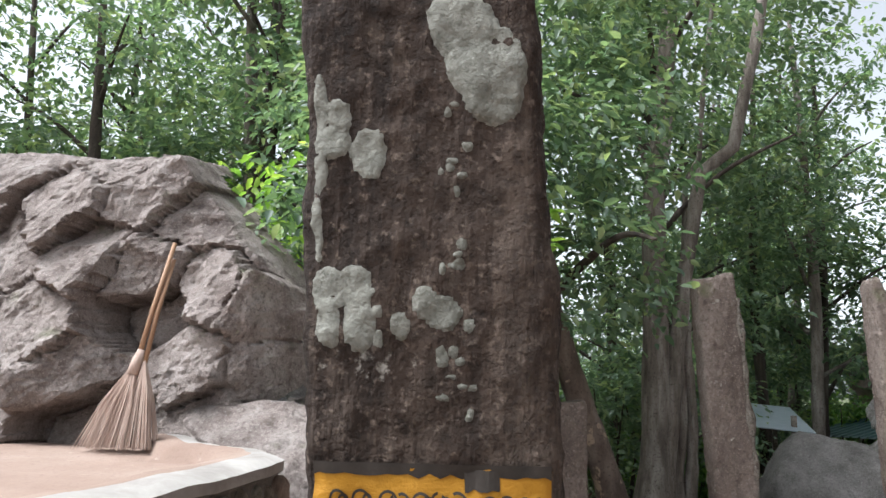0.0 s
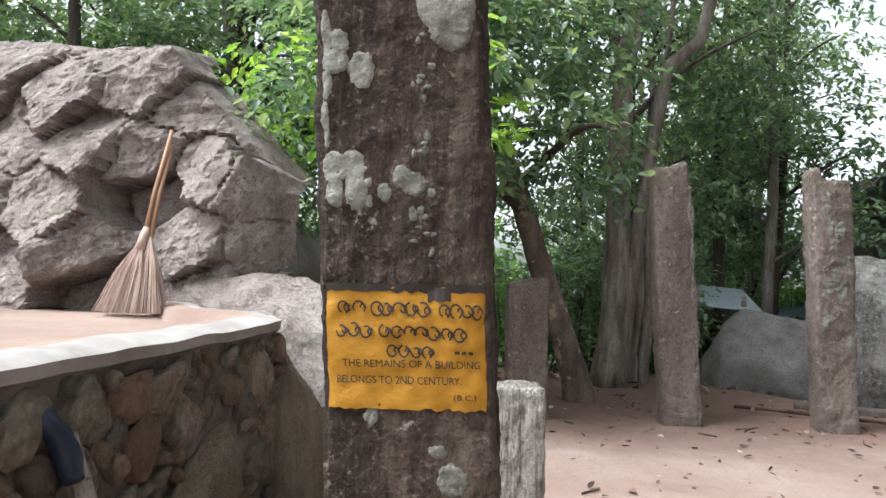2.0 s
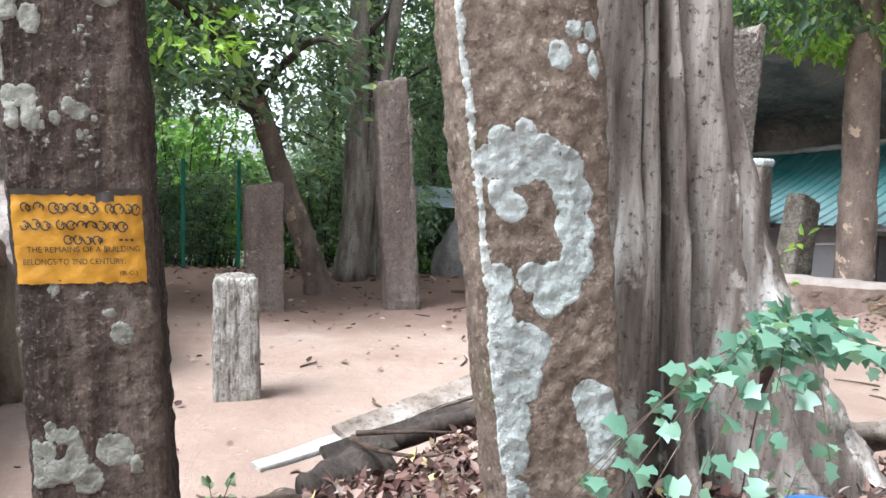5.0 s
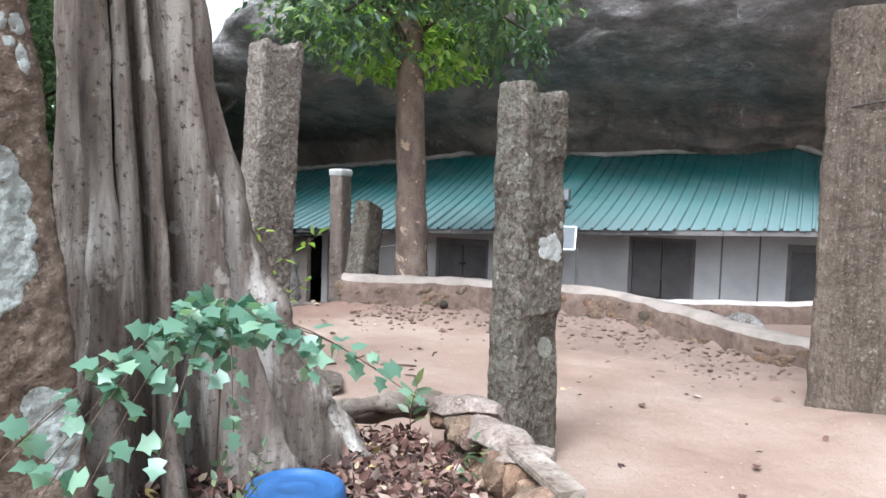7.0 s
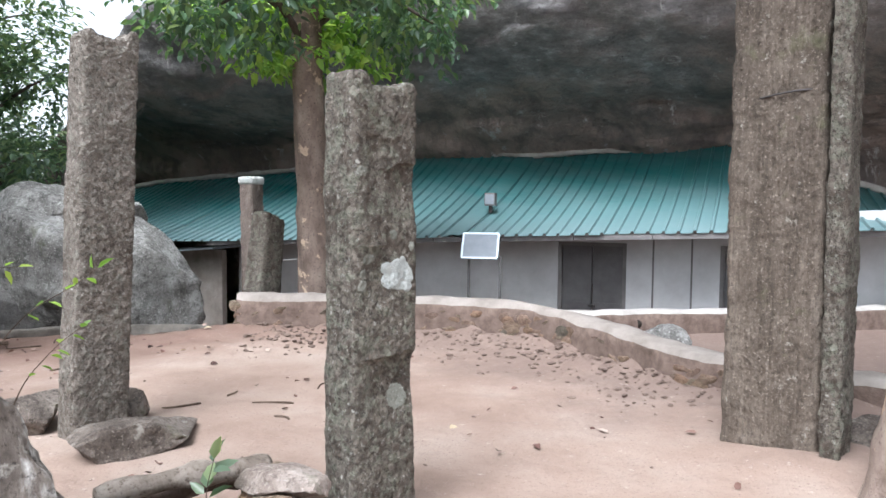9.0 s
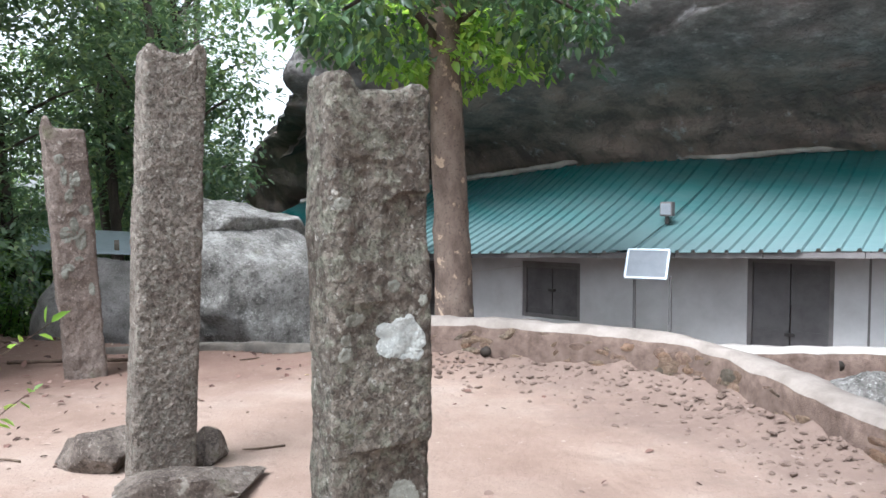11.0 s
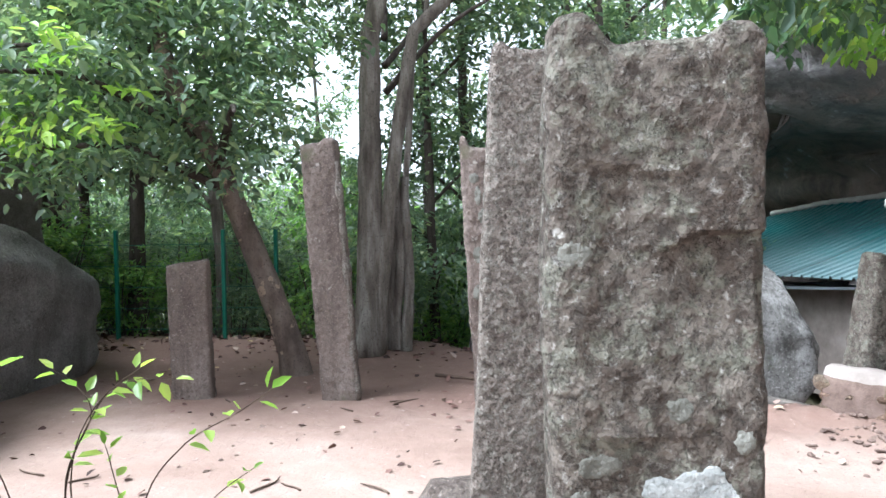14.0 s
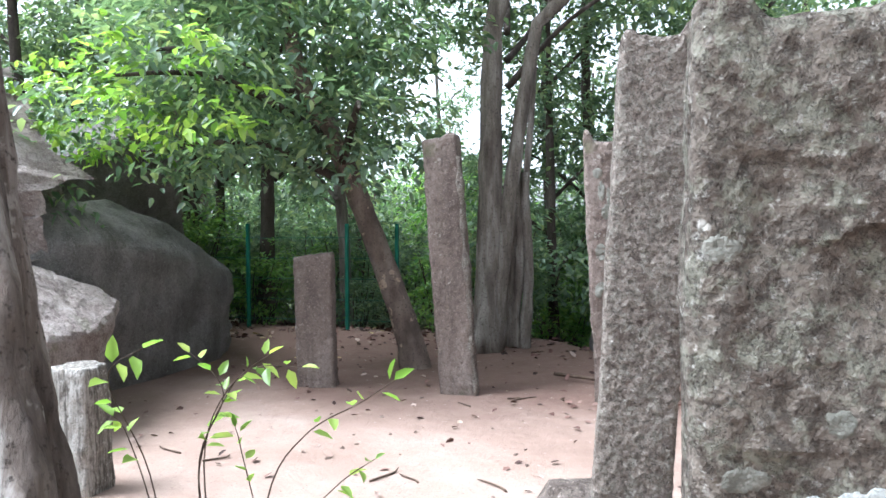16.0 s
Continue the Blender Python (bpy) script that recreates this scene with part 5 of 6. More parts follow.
def tree(name, label, trunk_pts, radii, mat, category="tree", flute=None, sides=14, rough=0.2, seed=0.0, group=""):
    base = trunk_pts[0]
    t = thing(name, label, category, base, 0, group)
    n = max(14, 9 * len(trunk_pts))
    pts = spline([Vector(p) - Vector(base) for p in trunk_pts], n)
    rad = [radii[min(int(i / (n - 1) * (len(radii) - 1)), len(radii) - 2)] for i in range(n)]
    for i in range(n):
        k = i / (n - 1) * (len(radii) - 1)
        j = min(int(k), len(radii) - 2)
        rad[i] = radii[j] + (radii[j + 1] - radii[j]) * (k - j)
    tube("trunk", pts, rad, mat, t, sides=sides, flute=flute, rough=rough, seed=seed)
    return t


def limb(t, pts, r0, r1, mat):
    n = 5 * len(pts)
    p = spline(pts, n)
    return tube("limb", p, [r0 + (r1 - r0) * i / (n - 1) for i in range(n)], mat, t, sides=7, rough=0.2)


def near_angle(a, c, w):
    d = (a - c + math.pi) % (2 * math.pi) - math.pi
    return math.exp(-(d / w) ** 2)


def build_big_tree():
    """A fluted trunk whose ridges run down into spreading buttresses, with deep hollows between them."""
    t = thing("buttressed_tree", "old fluted tree trunk with spreading buttress roots", "tree", (2.45, 2.28, 0.1))
    ridges = ((5.85, 0.24, 1.0), (5.36, 0.15, 0.8), (4.62, 0.13, 0.62), (4.2, 0.14, 0.75), (3.78, 0.13, 0.6), (3.1, 0.24, 0.8), (2.3, 0.25, 0.8), (1.3, 0.28, 0.42), (0.45, 0.22, 0.4))
    zs = np.concatenate([np.linspace(-0.1, 1.4, 64), np.linspace(1.44, 6.5, 56)])
    sides, verts = 220, []
    for z in zs:
        cx = 0.04 - 0.09 * min(z, 2.0) - 0.14 * max(0.0, z - 2.0) * 0.6
        body = (0.2 + 0.1 * math.exp(-max(z, 0) / 0.9)) * (1 - 0.05 * max(0.0, z - 1.5))
        flare = 0.72 * math.exp(-max(z, 0.0) / 0.6)
        for i in range(sides):
            a = 2 * math.pi * i / sides
            b = a + 0.07 * math.sin(2.1 * z + 1.0) + 0.05 * fbm((math.cos(a), math.sin(a), z), 1.6, 2)
            k = max(w * near_angle(b, c + 0.1 * math.sin(1.3 * z + c), g * (1 + 0.25 * min(z, 2.0))) for c, g, w in ridges)
            deep = 0.5 * near_angle(b, 4.97, 0.17) + 0.2 * near_angle(b, 4.42, 0.07) + 0.2 * near_angle(b, 5.58, 0.08) + 0.2 * near_angle(b, 4.0, 0.06)
            r = 0.24 * near_angle(a, 5.95, 0.5) * math.exp(-max(z, 0.0) / 0.95) + body * (0.74 + 0.36 * k) + flare * k ** 1.2 * (1.0 + 0.25 * math.sin(3 * a)) - body * deep * 1.5
            q = Vector((math.cos(a) * r, math.sin(a) * r, z))
            r2 = 1 + 0.09 * fbm((q.x, q.y, 0.22 * z), 13.0, 4) + 0.04 * fbm(q, 6.0, 4)
            verts.append((cx + q.x * r2, q.y * r2, z + (0.0 if z > 0.15 else 0.05 * fbm(q, 5, 2))))
    n = len(zs)
    faces = [(j * sides + i, j * sides + (i + 1) % sides, (j + 1) * sides + (i + 1) % sides, (j + 1) * sides + i) for j in range(n - 1) for i in range(sides)]
    under(mesh_ob("trunk", verts, faces, M_BARKF), t)
    for pts, r in (([(-0.3, -0.14, 4.0), (-0.3, -0.17, 2.0), (-0.27, -0.25, 1.0), (-0.3, -0.36, 0.1)], 0.05),):
        pp = spline(pts, 36)
        tube("aerial_root", pp, [r * (1 + 0.16 * math.sin(0.7 * k + r * 90)) for k in range(36)], M_BARKF, t, sides=14, rough=0.25)
    return t


bigtree = build_big_tree()

near_wall = tree("slender_tree", "slender tree with flaking brown bark beside wall", [(7.15, 6.92, -0.1), (7.12, 6.92, 0.4), (7.06, 6.92, 2.0), (6.98, 6.95, 4.0), (6.9, 7.0, 6.5)], [0.26, 0.21, 0.18, 0.165, 0.1], M_BARKP, rough=0.12, sides=20)
rng = np.random.default_rng(4)
nb = []
for a, l, z in ((200, 1.5, 3.0), (160, 1.7, 3.2), (320, 1.3, 3.15), (250, 1.4, 3.4), (100, 1.6, 3.6), (20, 1.3, 3.5), (220, 1.9, 4.0)):
    ca, sa = math.cos(radians(a)), math.sin(radians(a))
    limb(near_wall, [(-0.15, 0, z + 0.3), (l * 0.5 * ca - 0.1, l * 0.5 * sa, z + 0.75), (l * ca, l * sa, z + 0.45)], 0.05, 0.012, M_BARKD)
    nb.append(((l * 0.85 * ca, l * 0.85 * sa, z + 0.35), (0.75, 0.75, 0.55)))
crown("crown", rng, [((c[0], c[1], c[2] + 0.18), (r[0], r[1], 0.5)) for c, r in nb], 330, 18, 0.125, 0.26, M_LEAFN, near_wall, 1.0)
# sunlight on these sprays is painted with the yellower leaf colour
crown("sunlit_crown", rng, [((0.3, 0.3, 3.4), (0.9, 0.7, 0.5)), ((-0.4, 0.4, 3.5), (0.8, 0.7, 0.5))], 120, 14, 0.14, 0.22, M_LEAFY, near_wall, 0.8, "yellow-green leaves with sunlight put into their colour")

right_tree = tree("pale_tree", "tree trunk with pale mottled peeling bark", [(6.25, 0.55, -0.05), (6.25, 0.55, 0.28), (6.25, 0.55, 0.85), (6.27, 0.55, 2.4), (6.3, 0.55, 6.0)], [0.33, 0.245, 0.18, 0.162, 0.12], M_BARKL, rough=0.1, sides=22)
crown("crown", rng, [((0.2, -0.5, 5.6), (1.8, 1.8, 1.0))], 260, 14, 0.15, 0.3, M_LEAFD, right_tree)

# the leaning tree with the low wide crown
leaning = tree("leaning_tree", "leaning tree with a low spreading leafy crown", [(1.35, 8.6, -0.1), (1.25, 8.6, 0.35), (0.95, 8.55, 1.2), (0.6, 8.4, 2.2), (0.2, 8.1, 3.2), (0.0, 8.0, 4.6)], [0.2, 0.145, 0.13, 0.115, 0.09, 0.04], M_BARKP, rough=0.12)
for pts in ([(-0.7, -0.2, 2.1), (-1.4, -1.0, 2.5), (-2.3, -1.6, 2.4)], [(-0.9, -0.3, 2.6), (-1.5, -1.4, 3.1), (-2.0, -2.3, 3.0)], [(-0.8, -0.2, 2.3), (-0.2, -1.1, 2.8), (0.1, -1.7, 2.7)], [(-1.1, -0.4, 3.0), (-2.2, -0.5, 3.6), (-3.3, -0.7, 3.6)]):
    limb(leaning, pts, 0.055, 0.012, M_BARKD)
crown("crown", rng, [((-1.2, -0.6, 3.3), (1.7, 1.5, 1.1)), ((-2.5, -1.0, 2.9), (1.1, 1.2, 0.8)), ((-0.35, -0.6, 2.55), (1.0, 1.0, 0.6)), ((-1.7, -1.6, 3.6), (1.2, 1.0, 0.9)), ((-0.6, 0.0, 4.2), (1.4, 1.3, 1.0)), ((-2.3, -0.3, 4.4), (1.5, 1.4, 0.9)), ((-1.6, -1.4, 2.35), (0.9, 0.8, 0.5)), ((-2.95, -2.35, 2.75), (0.55, 0.5, 0.42)), ((-2.45, -2.3, 2.1), (0.38, 0.35, 0.25))],
      640, 18, 0.12, 0.26, M_LEAF, leaning, 0.6)
crown("upper_crown", rng, [((-1.6, -0.2, 5.3), (1.7, 1.4, 0.9)), ((0.2, 0.4, 5.4), (1.2, 1.2, 0.9)), ((-0.6, 0.2, 6.4), (1.8, 1.5, 0.9)), ((-3.0, 0.2, 5.0), (1.0, 1.0, 0.8))], 330, 18, 0.12, 0.28, M_LEAFD, leaning, 0.5)
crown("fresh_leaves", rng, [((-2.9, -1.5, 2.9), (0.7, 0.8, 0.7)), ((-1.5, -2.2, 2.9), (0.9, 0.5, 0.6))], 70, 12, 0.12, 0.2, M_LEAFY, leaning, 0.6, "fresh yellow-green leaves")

# many-stemmed tree behind the split pillar
stems = thing("many_stemmed_tree", "tall tree of several fused grey stems", "tree", (1.73, 10.1, -0.1))
for dx, dy, tx, ty, r in ((0.02, -0.25, 0.3, 0.3, 0.17), (0.1, -0.2, 1.3, 0.2, 0.11), (0.26, 0.1, 0.9, 0.5, 0.05)):
    pts = [(dx + (tx - dx) * f * (1 if f < 0.5 else 1.5) + 0.04 * math.sin(f * 9 + dx * 20), dy + ty * f, 8.5 * f) for f in np.linspace(0, 1, 26)]
    tube("stem", pts, [r * (1.35 if i < 2 else 1.0) * (1 - 0.55 * i / 25) for i in range(26)], M_BARK, stems, sides=12, rough=0.25, seed=dx)
for dx, hh in ((0.4, 2.5), (0.52, 2.3), (0.33, 2.0)):
    tube("broken_stem", [(dx + 0.03 * math.sin(z * 3 + dx * 9), 0.05, z) for z in np.linspace(0, hh, 16)], [0.075 - 0.02 * i / 15 for i in range(16)], M_BARK, stems, "pale broken stem", sides=12, rough=0.3, seed=dx)
for a in range(7):
    ca, sa = math.cos(a * 0.9), math.sin(a * 0.9)
    limb(stems, [(0.2, 0.3, 3.4 + a * 0.35), (0.2 + 0.8 * ca, 0.3 + 0.8 * sa, 4.2 + a * 0.35), (0.2 + 1.7 * ca, 0.3 + 1.6 * sa, 4.7 + a * 0.35)], 0.05, 0.012, M_BARKD)
crown("crown", rng, [((0.5, 1.7, 5.6), (2.2, 1.3, 1.4)), ((0.8, 1.5, 7.2), (2.4, 1.5, 1.2)), ((-0.9, 1.4, 6.4), (1.3, 1.2, 1.0)), ((1.9, 1.6, 4.4), (1.2, 1.0, 0.8))], 640, 14, 0.13, 0.3, M_LEAFD, stems, 0.5)

# woods round the yard
kinds = []
for k, (hgt, lean_k, mat, lm) in enumerate(((7.5, 0.4, M_BARKD, M_LEAFD), (8.5, -0.5, M_BARK, M_LEAF), (6.5, 0.2, M_BARKD, M_LEAF), (9.0, -0.2, M_BARKD, M_LEAFD))):
    t = tree("forest_tree", "tall thin woodland tree with dark trunk and dense leaves", [(0, 0, -0.3), (0.05, 0, 1.0), (lean_k * 0.4, 0.1, hgt * 0.45), (lean_k, 0, hgt * 0.95)], [0.13, 0.09, 0.075, 0.03], mat, seed=k, group="woods round the yard")
    for j in range(7):
        a, z = j * 2.4 + k, hgt * (0.3 + 0.09 * j)
        ca, sa, l = math.cos(a), math.sin(a), 1.5 - 0.08 * j
        limb(t, [(lean_k * 0.4, 0, z - 0.4), (lean_k * 0.5 + 0.55 * l * ca, 0.55 * l * sa, z + 0.1), (lean_k * 0.5 + l * ca, l * sa, z + 0.35)], 0.035, 0.008, mat)
    bl = [((lean_k * 0.6 + 0.9 * math.cos(j * 2.4 + k), 0.9 * math.sin(j * 2.4 + k), hgt * (0.34 + 0.085 * j)), (1.0 - 0.05 * j, 1.0 - 0.05 * j, 0.62)) for j in range(8)]
    crown("crown", rng, bl, 210, 20, 0.125, 0.3, lm, t, 0.45)
    kinds.append(t)
bushes = []
for k, lm in enumerate((M_LEAF, M_LEAFM, M_LEAFD)):
    t = thing("undergrowth_bush", "dense green undergrowth bush with thin stems", "bush", (0, 0, -0.2), 0, "woods round the yard")
    for j in range(9):
        a = j * 0.7
        tube("stem", spline([(0.12 * math.cos(a), 0.12 * math.sin(a), 0), (0.35 * math.cos(a), 0.35 * math.sin(a), 0.9), (0.6 * math.cos(a * 1.1), 0.6 * math.sin(a * 1.1), 1.9)], 9), [0.022 - 0.0018 * i for i in range(9)], M_BARKD, t, sides=6)
    crown("crown", rng, [((0, 0, 1.25), (0.95, 0.95, 0.9)), ((0.4, 0.2, 1.9), (0.6, 0.6, 0.5)), ((-0.5, -0.2, 1.7), (0.6, 0.6, 0.5))], 150, 14, 0.12, 0.24, lm, t, 0.4)
    bushes.append(t)
rt = random.Random(21)


def plant_out(protos, spots):
    first = {id(p): True for p in protos}
    for i, (x, y, sc) in enumerate(spots):
        p = protos[i % len(protos)]
        m = pose(x, y, ground_z(x, y) - 0.25, 0, 0, rt.uniform(0, 360)) @ Matrix.Diagonal((sc, sc, sc * rt.uniform(0.92, 1.1), 1))
        if first[id(p)]:
            first[id(p)] = False
            p.matrix_world = m
        else:
            copy_thing(p, m)


def spots(x0, x1, y0, y1, gap, sc0, sc1, avoid=()):
    out = []
    for _ in range(4000):
        x, y = rt.uniform(x0, x1), rt.uniform(y0, y1)
        if all(math.hypot(x - a, y - b) > gap for a, b, _ in out) and all(math.hypot(x - a, y - b) > r for a, b, r in avoid):
            out.append((x, y, rt.uniform(sc0, sc1)))
    return out


AVOID = ((5.2, 10.2, 1.9), (3.7, 10.6, 1.5), (-1.3, 7.6, 2.2), (-3.6, 8.6, 2.2), (1.95, 10.1, 0.8), (-2.6, 6.6, 2.0), (7.0, 12.0, 3.0), (3.6, 13.3, 1.3))
wood = spots(-6.5, 4.6, 11.2, 15.0, 2.5, 0.85, 1.15, AVOID)
wood += spots(-14, 3.0, 18, 26, 5.0, 0.8, 1.0) + spots(4.0, 6.0, 17.5, 26, 3.4, 0.7, 1.0)
wood += spots(-13, -5.5, 5, 16, 3.2, 0.9, 1.2, ((-4.6, 4.6, 2.0), (-4.3, 6.2, 2.2))) + spots(-8, 14, -22, -14, 4.5, 0.8, 1.0)
wood += [(5.6, 20.5, 1.3), (6.8, 22.5, 1.3), (4.6, 22.0, 1.3), (-3.6, 10.9, 1.1), (-5.2, 9.6, 1.2), (-4.3, 12.4, 1.3), (-2.4, 11.6, 1.2), (4.7, 13.4, 1.0), (5.2, 14.8, 1.2), (2.6, 13.9, 1.0), (4.2, 17.0, 1.1)]
wood += spots(-9, -4.5, 14.5, 18, 3.4, 1.2, 1.4)
plant_out(kinds, wood)
low = spots(-3.5, 3.0, 11.2, 13.8, 1.15, 0.7, 1.0, AVOID) + spots(-10, 8, 14, 19, 1.7, 0.9, 1.3, AVOID) + spots(-5.5, -2.5, 10.2, 12, 1.0, 0.9, 1.2, AVOID)
low += [(3.1, 12.6, 0.8), (4.0, 15.0, 1.1), (2.4, 14.4, 1.1), (3.4, 16.4, 1.2), (5.0, 16.6, 1.2)]
low += spots(-14, 7, 20, 25, 2.4, 1.8, 2.4)
plant_out(bushes, low)

# ---- planting bed ----


def board(name, a, b, width, thick, mat, label, seed, tilt_=0.0):
    """A rough, worn board or log between two places."""
    a, b = Vector(a), Vector(b)
    d = b - a
    m = Matrix.Translation(a) @ d.to_track_quat("X", "Z").to_matrix().to_4x4() @ pose(0, 0, 0, tilt_, 0, 0)
    bm = bmesh.new()
    bmesh.ops.create_cube(bm, size=1.0)
    bmesh.ops.scale(bm, vec=(d.length, width, thick), verts=bm.verts)
    bmesh.ops.translate(bm, vec=(d.length / 2, 0, 0), verts=bm.verts)
    long_e = [e for e in bm.edges if abs((e.verts[0].co - e.verts[1].co).x) > 1e-4]
    bmesh.ops.subdivide_edges(bm, edges=long_e, cuts=14, use_grid_fill=True)
    bmesh.ops.bevel(bm, geom=[e for e in bm.edges if abs((e.verts[0].co - e.verts[1].co).x) > 1e-4], offset=min(width, thick) * 0.2, segments=2, affect="EDGES")
    for v in bm.verts:
        v.co += Vector((0, 1, 0.6)) * min(width, thick) * 0.35 * fbm(v.co + Vector((seed, 0, 0)), 4.0, 3)
    ob = part(name, bm, mat, None)
    ob.matrix_world = m
    return tagged(ob, label, "board" if "plank" in name else "log", "timbers round the planting bed")


def log(a, b, r, label, seed, mat=M_WOOD):
    n = 22
    pts = spline([a, (Vector(a) + Vector(b)) / 2 + Vector((0, 0, 0.02)), b], n)
    ob = tube("log", pts, [r * (1 + 0.12 * math.sin(i * 0.8 + seed)) for i in range(n)], mat, sides=14, rough=0.35, seed=seed)
    return tagged(ob, label, "log", "timbers round the planting bed")


board("plank", (0.93, 2.58, 0.27), (1.32, 2.78, 0.31), 0.1, 0.022, M_PALEWOOD, "pale bleached plank edging the planting bed", 1)
board("plank", (1.27, 2.74, 0.33), (2.0, 3.2, 0.42), 0.15, 0.028, M_WOOD, "long weathered grey plank edging the planting bed", 2, 14)
board("plank", (1.98, 3.18, 0.42), (2.4, 3.28, 0.43), 0.09, 0.025, M_PALEWOOD, "pale plank at the bed's far edge", 4)
board("plank", (1.2, 2.56, 0.3), (1.95, 3.02, 0.34), 0.12, 0.03, M_BARKD, "dark rotten plank under the grey one", 3, 35)
log((0.78, 2.3, 0.12), (1.12, 2.46, 0.16), 0.075, "rotting brown log with split ends", 1, M_BARKP)
log((1.14, 2.36, 0.24), (1.42, 2.62, 0.24), 0.085, "short dark hollow log under the planks", 3, M_BARKD)
log((1.5, 2.68, 0.33), (2.25, 3.02, 0.36), 0.04, "weathered log under the planks", 4, M_BARKD)
log((0.72, 2.16, 0.08), (0.95, 2.3, 0.1), 0.06, "broken stub of a log at the bed's corner", 9, M_BARKP)
for k, pts in enumerate((((1.3, 2.6, 0.37), (1.4, 2.5, 0.35), (1.6, 2.45, 0.34), (1.9, 2.6, 0.36)), ((1.32, 2.62, 0.38), (1.5, 2.56, 0.4), (1.72, 2.62, 0.37)), ((0.95, 2.3, 0.26), (1.2, 2.2, 0.32), (1.45, 2.28, 0.34)))):
    tagged(tube("fallen_stick", spline(pts, 14), [0.013 - 0.0006 * i for i in range(14)], M_TWIG, sides=7, rough=0.4, seed=k), "thin crooked dead stick lying in the bed", "stick", "sticks in the bed")
log((3.3, 2.5, 0.36), (4.02, 2.5, 0.31), 0.045, "grey split log along the bed", 5)
log((3.35, 2.6, 0.27), (4.0, 2.62, 0.25), 0.05, "cracked brown log behind the bed", 6, M_BARKP)
board("plank", (3.4, 1.02, 0.42), (3.56, 1.42, 0.43), 0.12, 0.03, M_WOOD, "worn plank lying on the bed's stone edge", 7)
for k, (x, y, rx, ry, turn) in enumerate(((3.86, 2.1, 0.13, 0.2, 10), (3.7, 1.72, 0.15, 0.21, -12), (3.6, 1.42, 0.14, 0.15, 20))):
    slab_stone("flat worn stone capping the bed's edge", (x, y, 0.4), (rx, ry, 0.05), turn, M_CAPSTONE, 520 + k)
edge_line = [(3.9, 2.25), (3.78, 1.95), (3.62, 1.6), (3.48, 1.3), (3.3, 1.05), (3.0, 0.85)]
rb = random.Random(12)
for k, (x, y) in enumerate([(a.x, a.y) for a in spline([(p[0], p[1], 0) for p in edge_line], 16)]):
    for lv in range(3):
        s = rb.uniform(0.075, 0.115)
        ob = part("edging_stone", facet_rock(600 + k * 3 + lv, (s * 1.25, s, s * 0.8), 10, 0.02, 0.15, 3), M_RUBBLE, None)
        ob.matrix_world = pose(x + rb.uniform(-0.03, 0.05) + 0.03 * (2 - lv), y + rb.uniform(-0.04, 0.04), 0.06 + 0.13 * lv, 0, 0, rb.uniform(0, 360))
        tagged(ob, "rough brown stone in the planting bed's edge", "stone", "stones edging the bed")
# bucket, upside down
bucket = thing("bucket", "blue plastic bucket standing upside down in leaves", "bucket", (2.68, 1.62, 0.18))
prof = [(0.165, 0.0), (0.168, 0.015), (0.158, 0.03), (0.15, 0.12), (0.142, 0.2), (0.139, 0.225), (0.132, 0.24), (0.122, 0.246), (0.116, 0.24), (0.111, 0.229), (0.1, 0.227), (0.06, 0.228), (0.056, 0.232), (0.05, 0.232), (0.046, 0.228), (0.001, 0.229)]
n = 48
vs = [(r * math.cos(2 * math.pi * i / n), r * math.sin(2 * math.pi * i / n), z) for r, z in [(1.22 * a, b) for a, b in prof] for i in range(n)]
under(mesh_ob("body", vs, [(j * n + i, j * n + (i + 1) % n, (j + 1) * n + (i + 1) % n, (j + 1) * n + i) for j in range(len(prof) - 1) for i in range(n)], M_BLUE), bucket)
tube("handle", [(0.205 * math.cos(a), 0.205 * math.sin(a), 0.05 - 0.02 * math.sin(a)) for a in np.linspace(3.3, 6.1, 20)], [0.004] * 20, M_IRON, bucket, "thin wire handle", sides=6)

# ---- litter ----
rng2 = np.random.default_rng(9)


def litter(name, label, count, pick, size, mat, lift=0.012, flat=0.35, cat="leaf litter"):
    pts = []
    while len(pts) < count:
        x, y = pick()
        if x is not None:
            pts.append((x, y, ground_z(x, y) + lift * rng2.uniform(0.3, 1.6)))
    base = np.array(pts)
    ahead = rng2.normal(size=base.shape)
    ahead[:, 2] *= flat
    up = np.tile([0, 0, 1.0], (len(base), 1)) + rng2.normal(size=base.shape) * flat
    ob = leaf_mesh(name, base, ahead, up, size * rng2.uniform(0.5, 1.5, len(base)), 0.6, mat)
    return tagged(ob, label, cat, kind="stuff")


def in_bed():
    x, y = rng2.uniform(0.7, 4.0), rng2.uniform(0.6, 3.3)
    return (x, y) if inside(x, y, BED) else (None, None)


def in_yard():
    x, y = rng2.uniform(-0.6, 7.3), rng2.uniform(-1, 9.5)
    if inside(x, y, BED) or x < -0.6 or rng2.uniform() > 0.25 + 0.75 * smooth(4, 9, y):
        return None, None
    return x, y


def in_wood():
    return rng2.uniform(-6, 6), rng2.uniform(9.6, 15)


litter("leaf_litter", "brown dead leaves covering the planting bed", 8500, in_bed, 0.044, M_DEAD, 0.04, 0.7)
litter("scattered_leaves", "dry leaves scattered over the sandy yard", 420, in_yard, 0.06, M_DEAD)
litter("woodland_litter", "dead leaves under the woodland trees", 2600, in_wood, 0.09, M_DEAD)


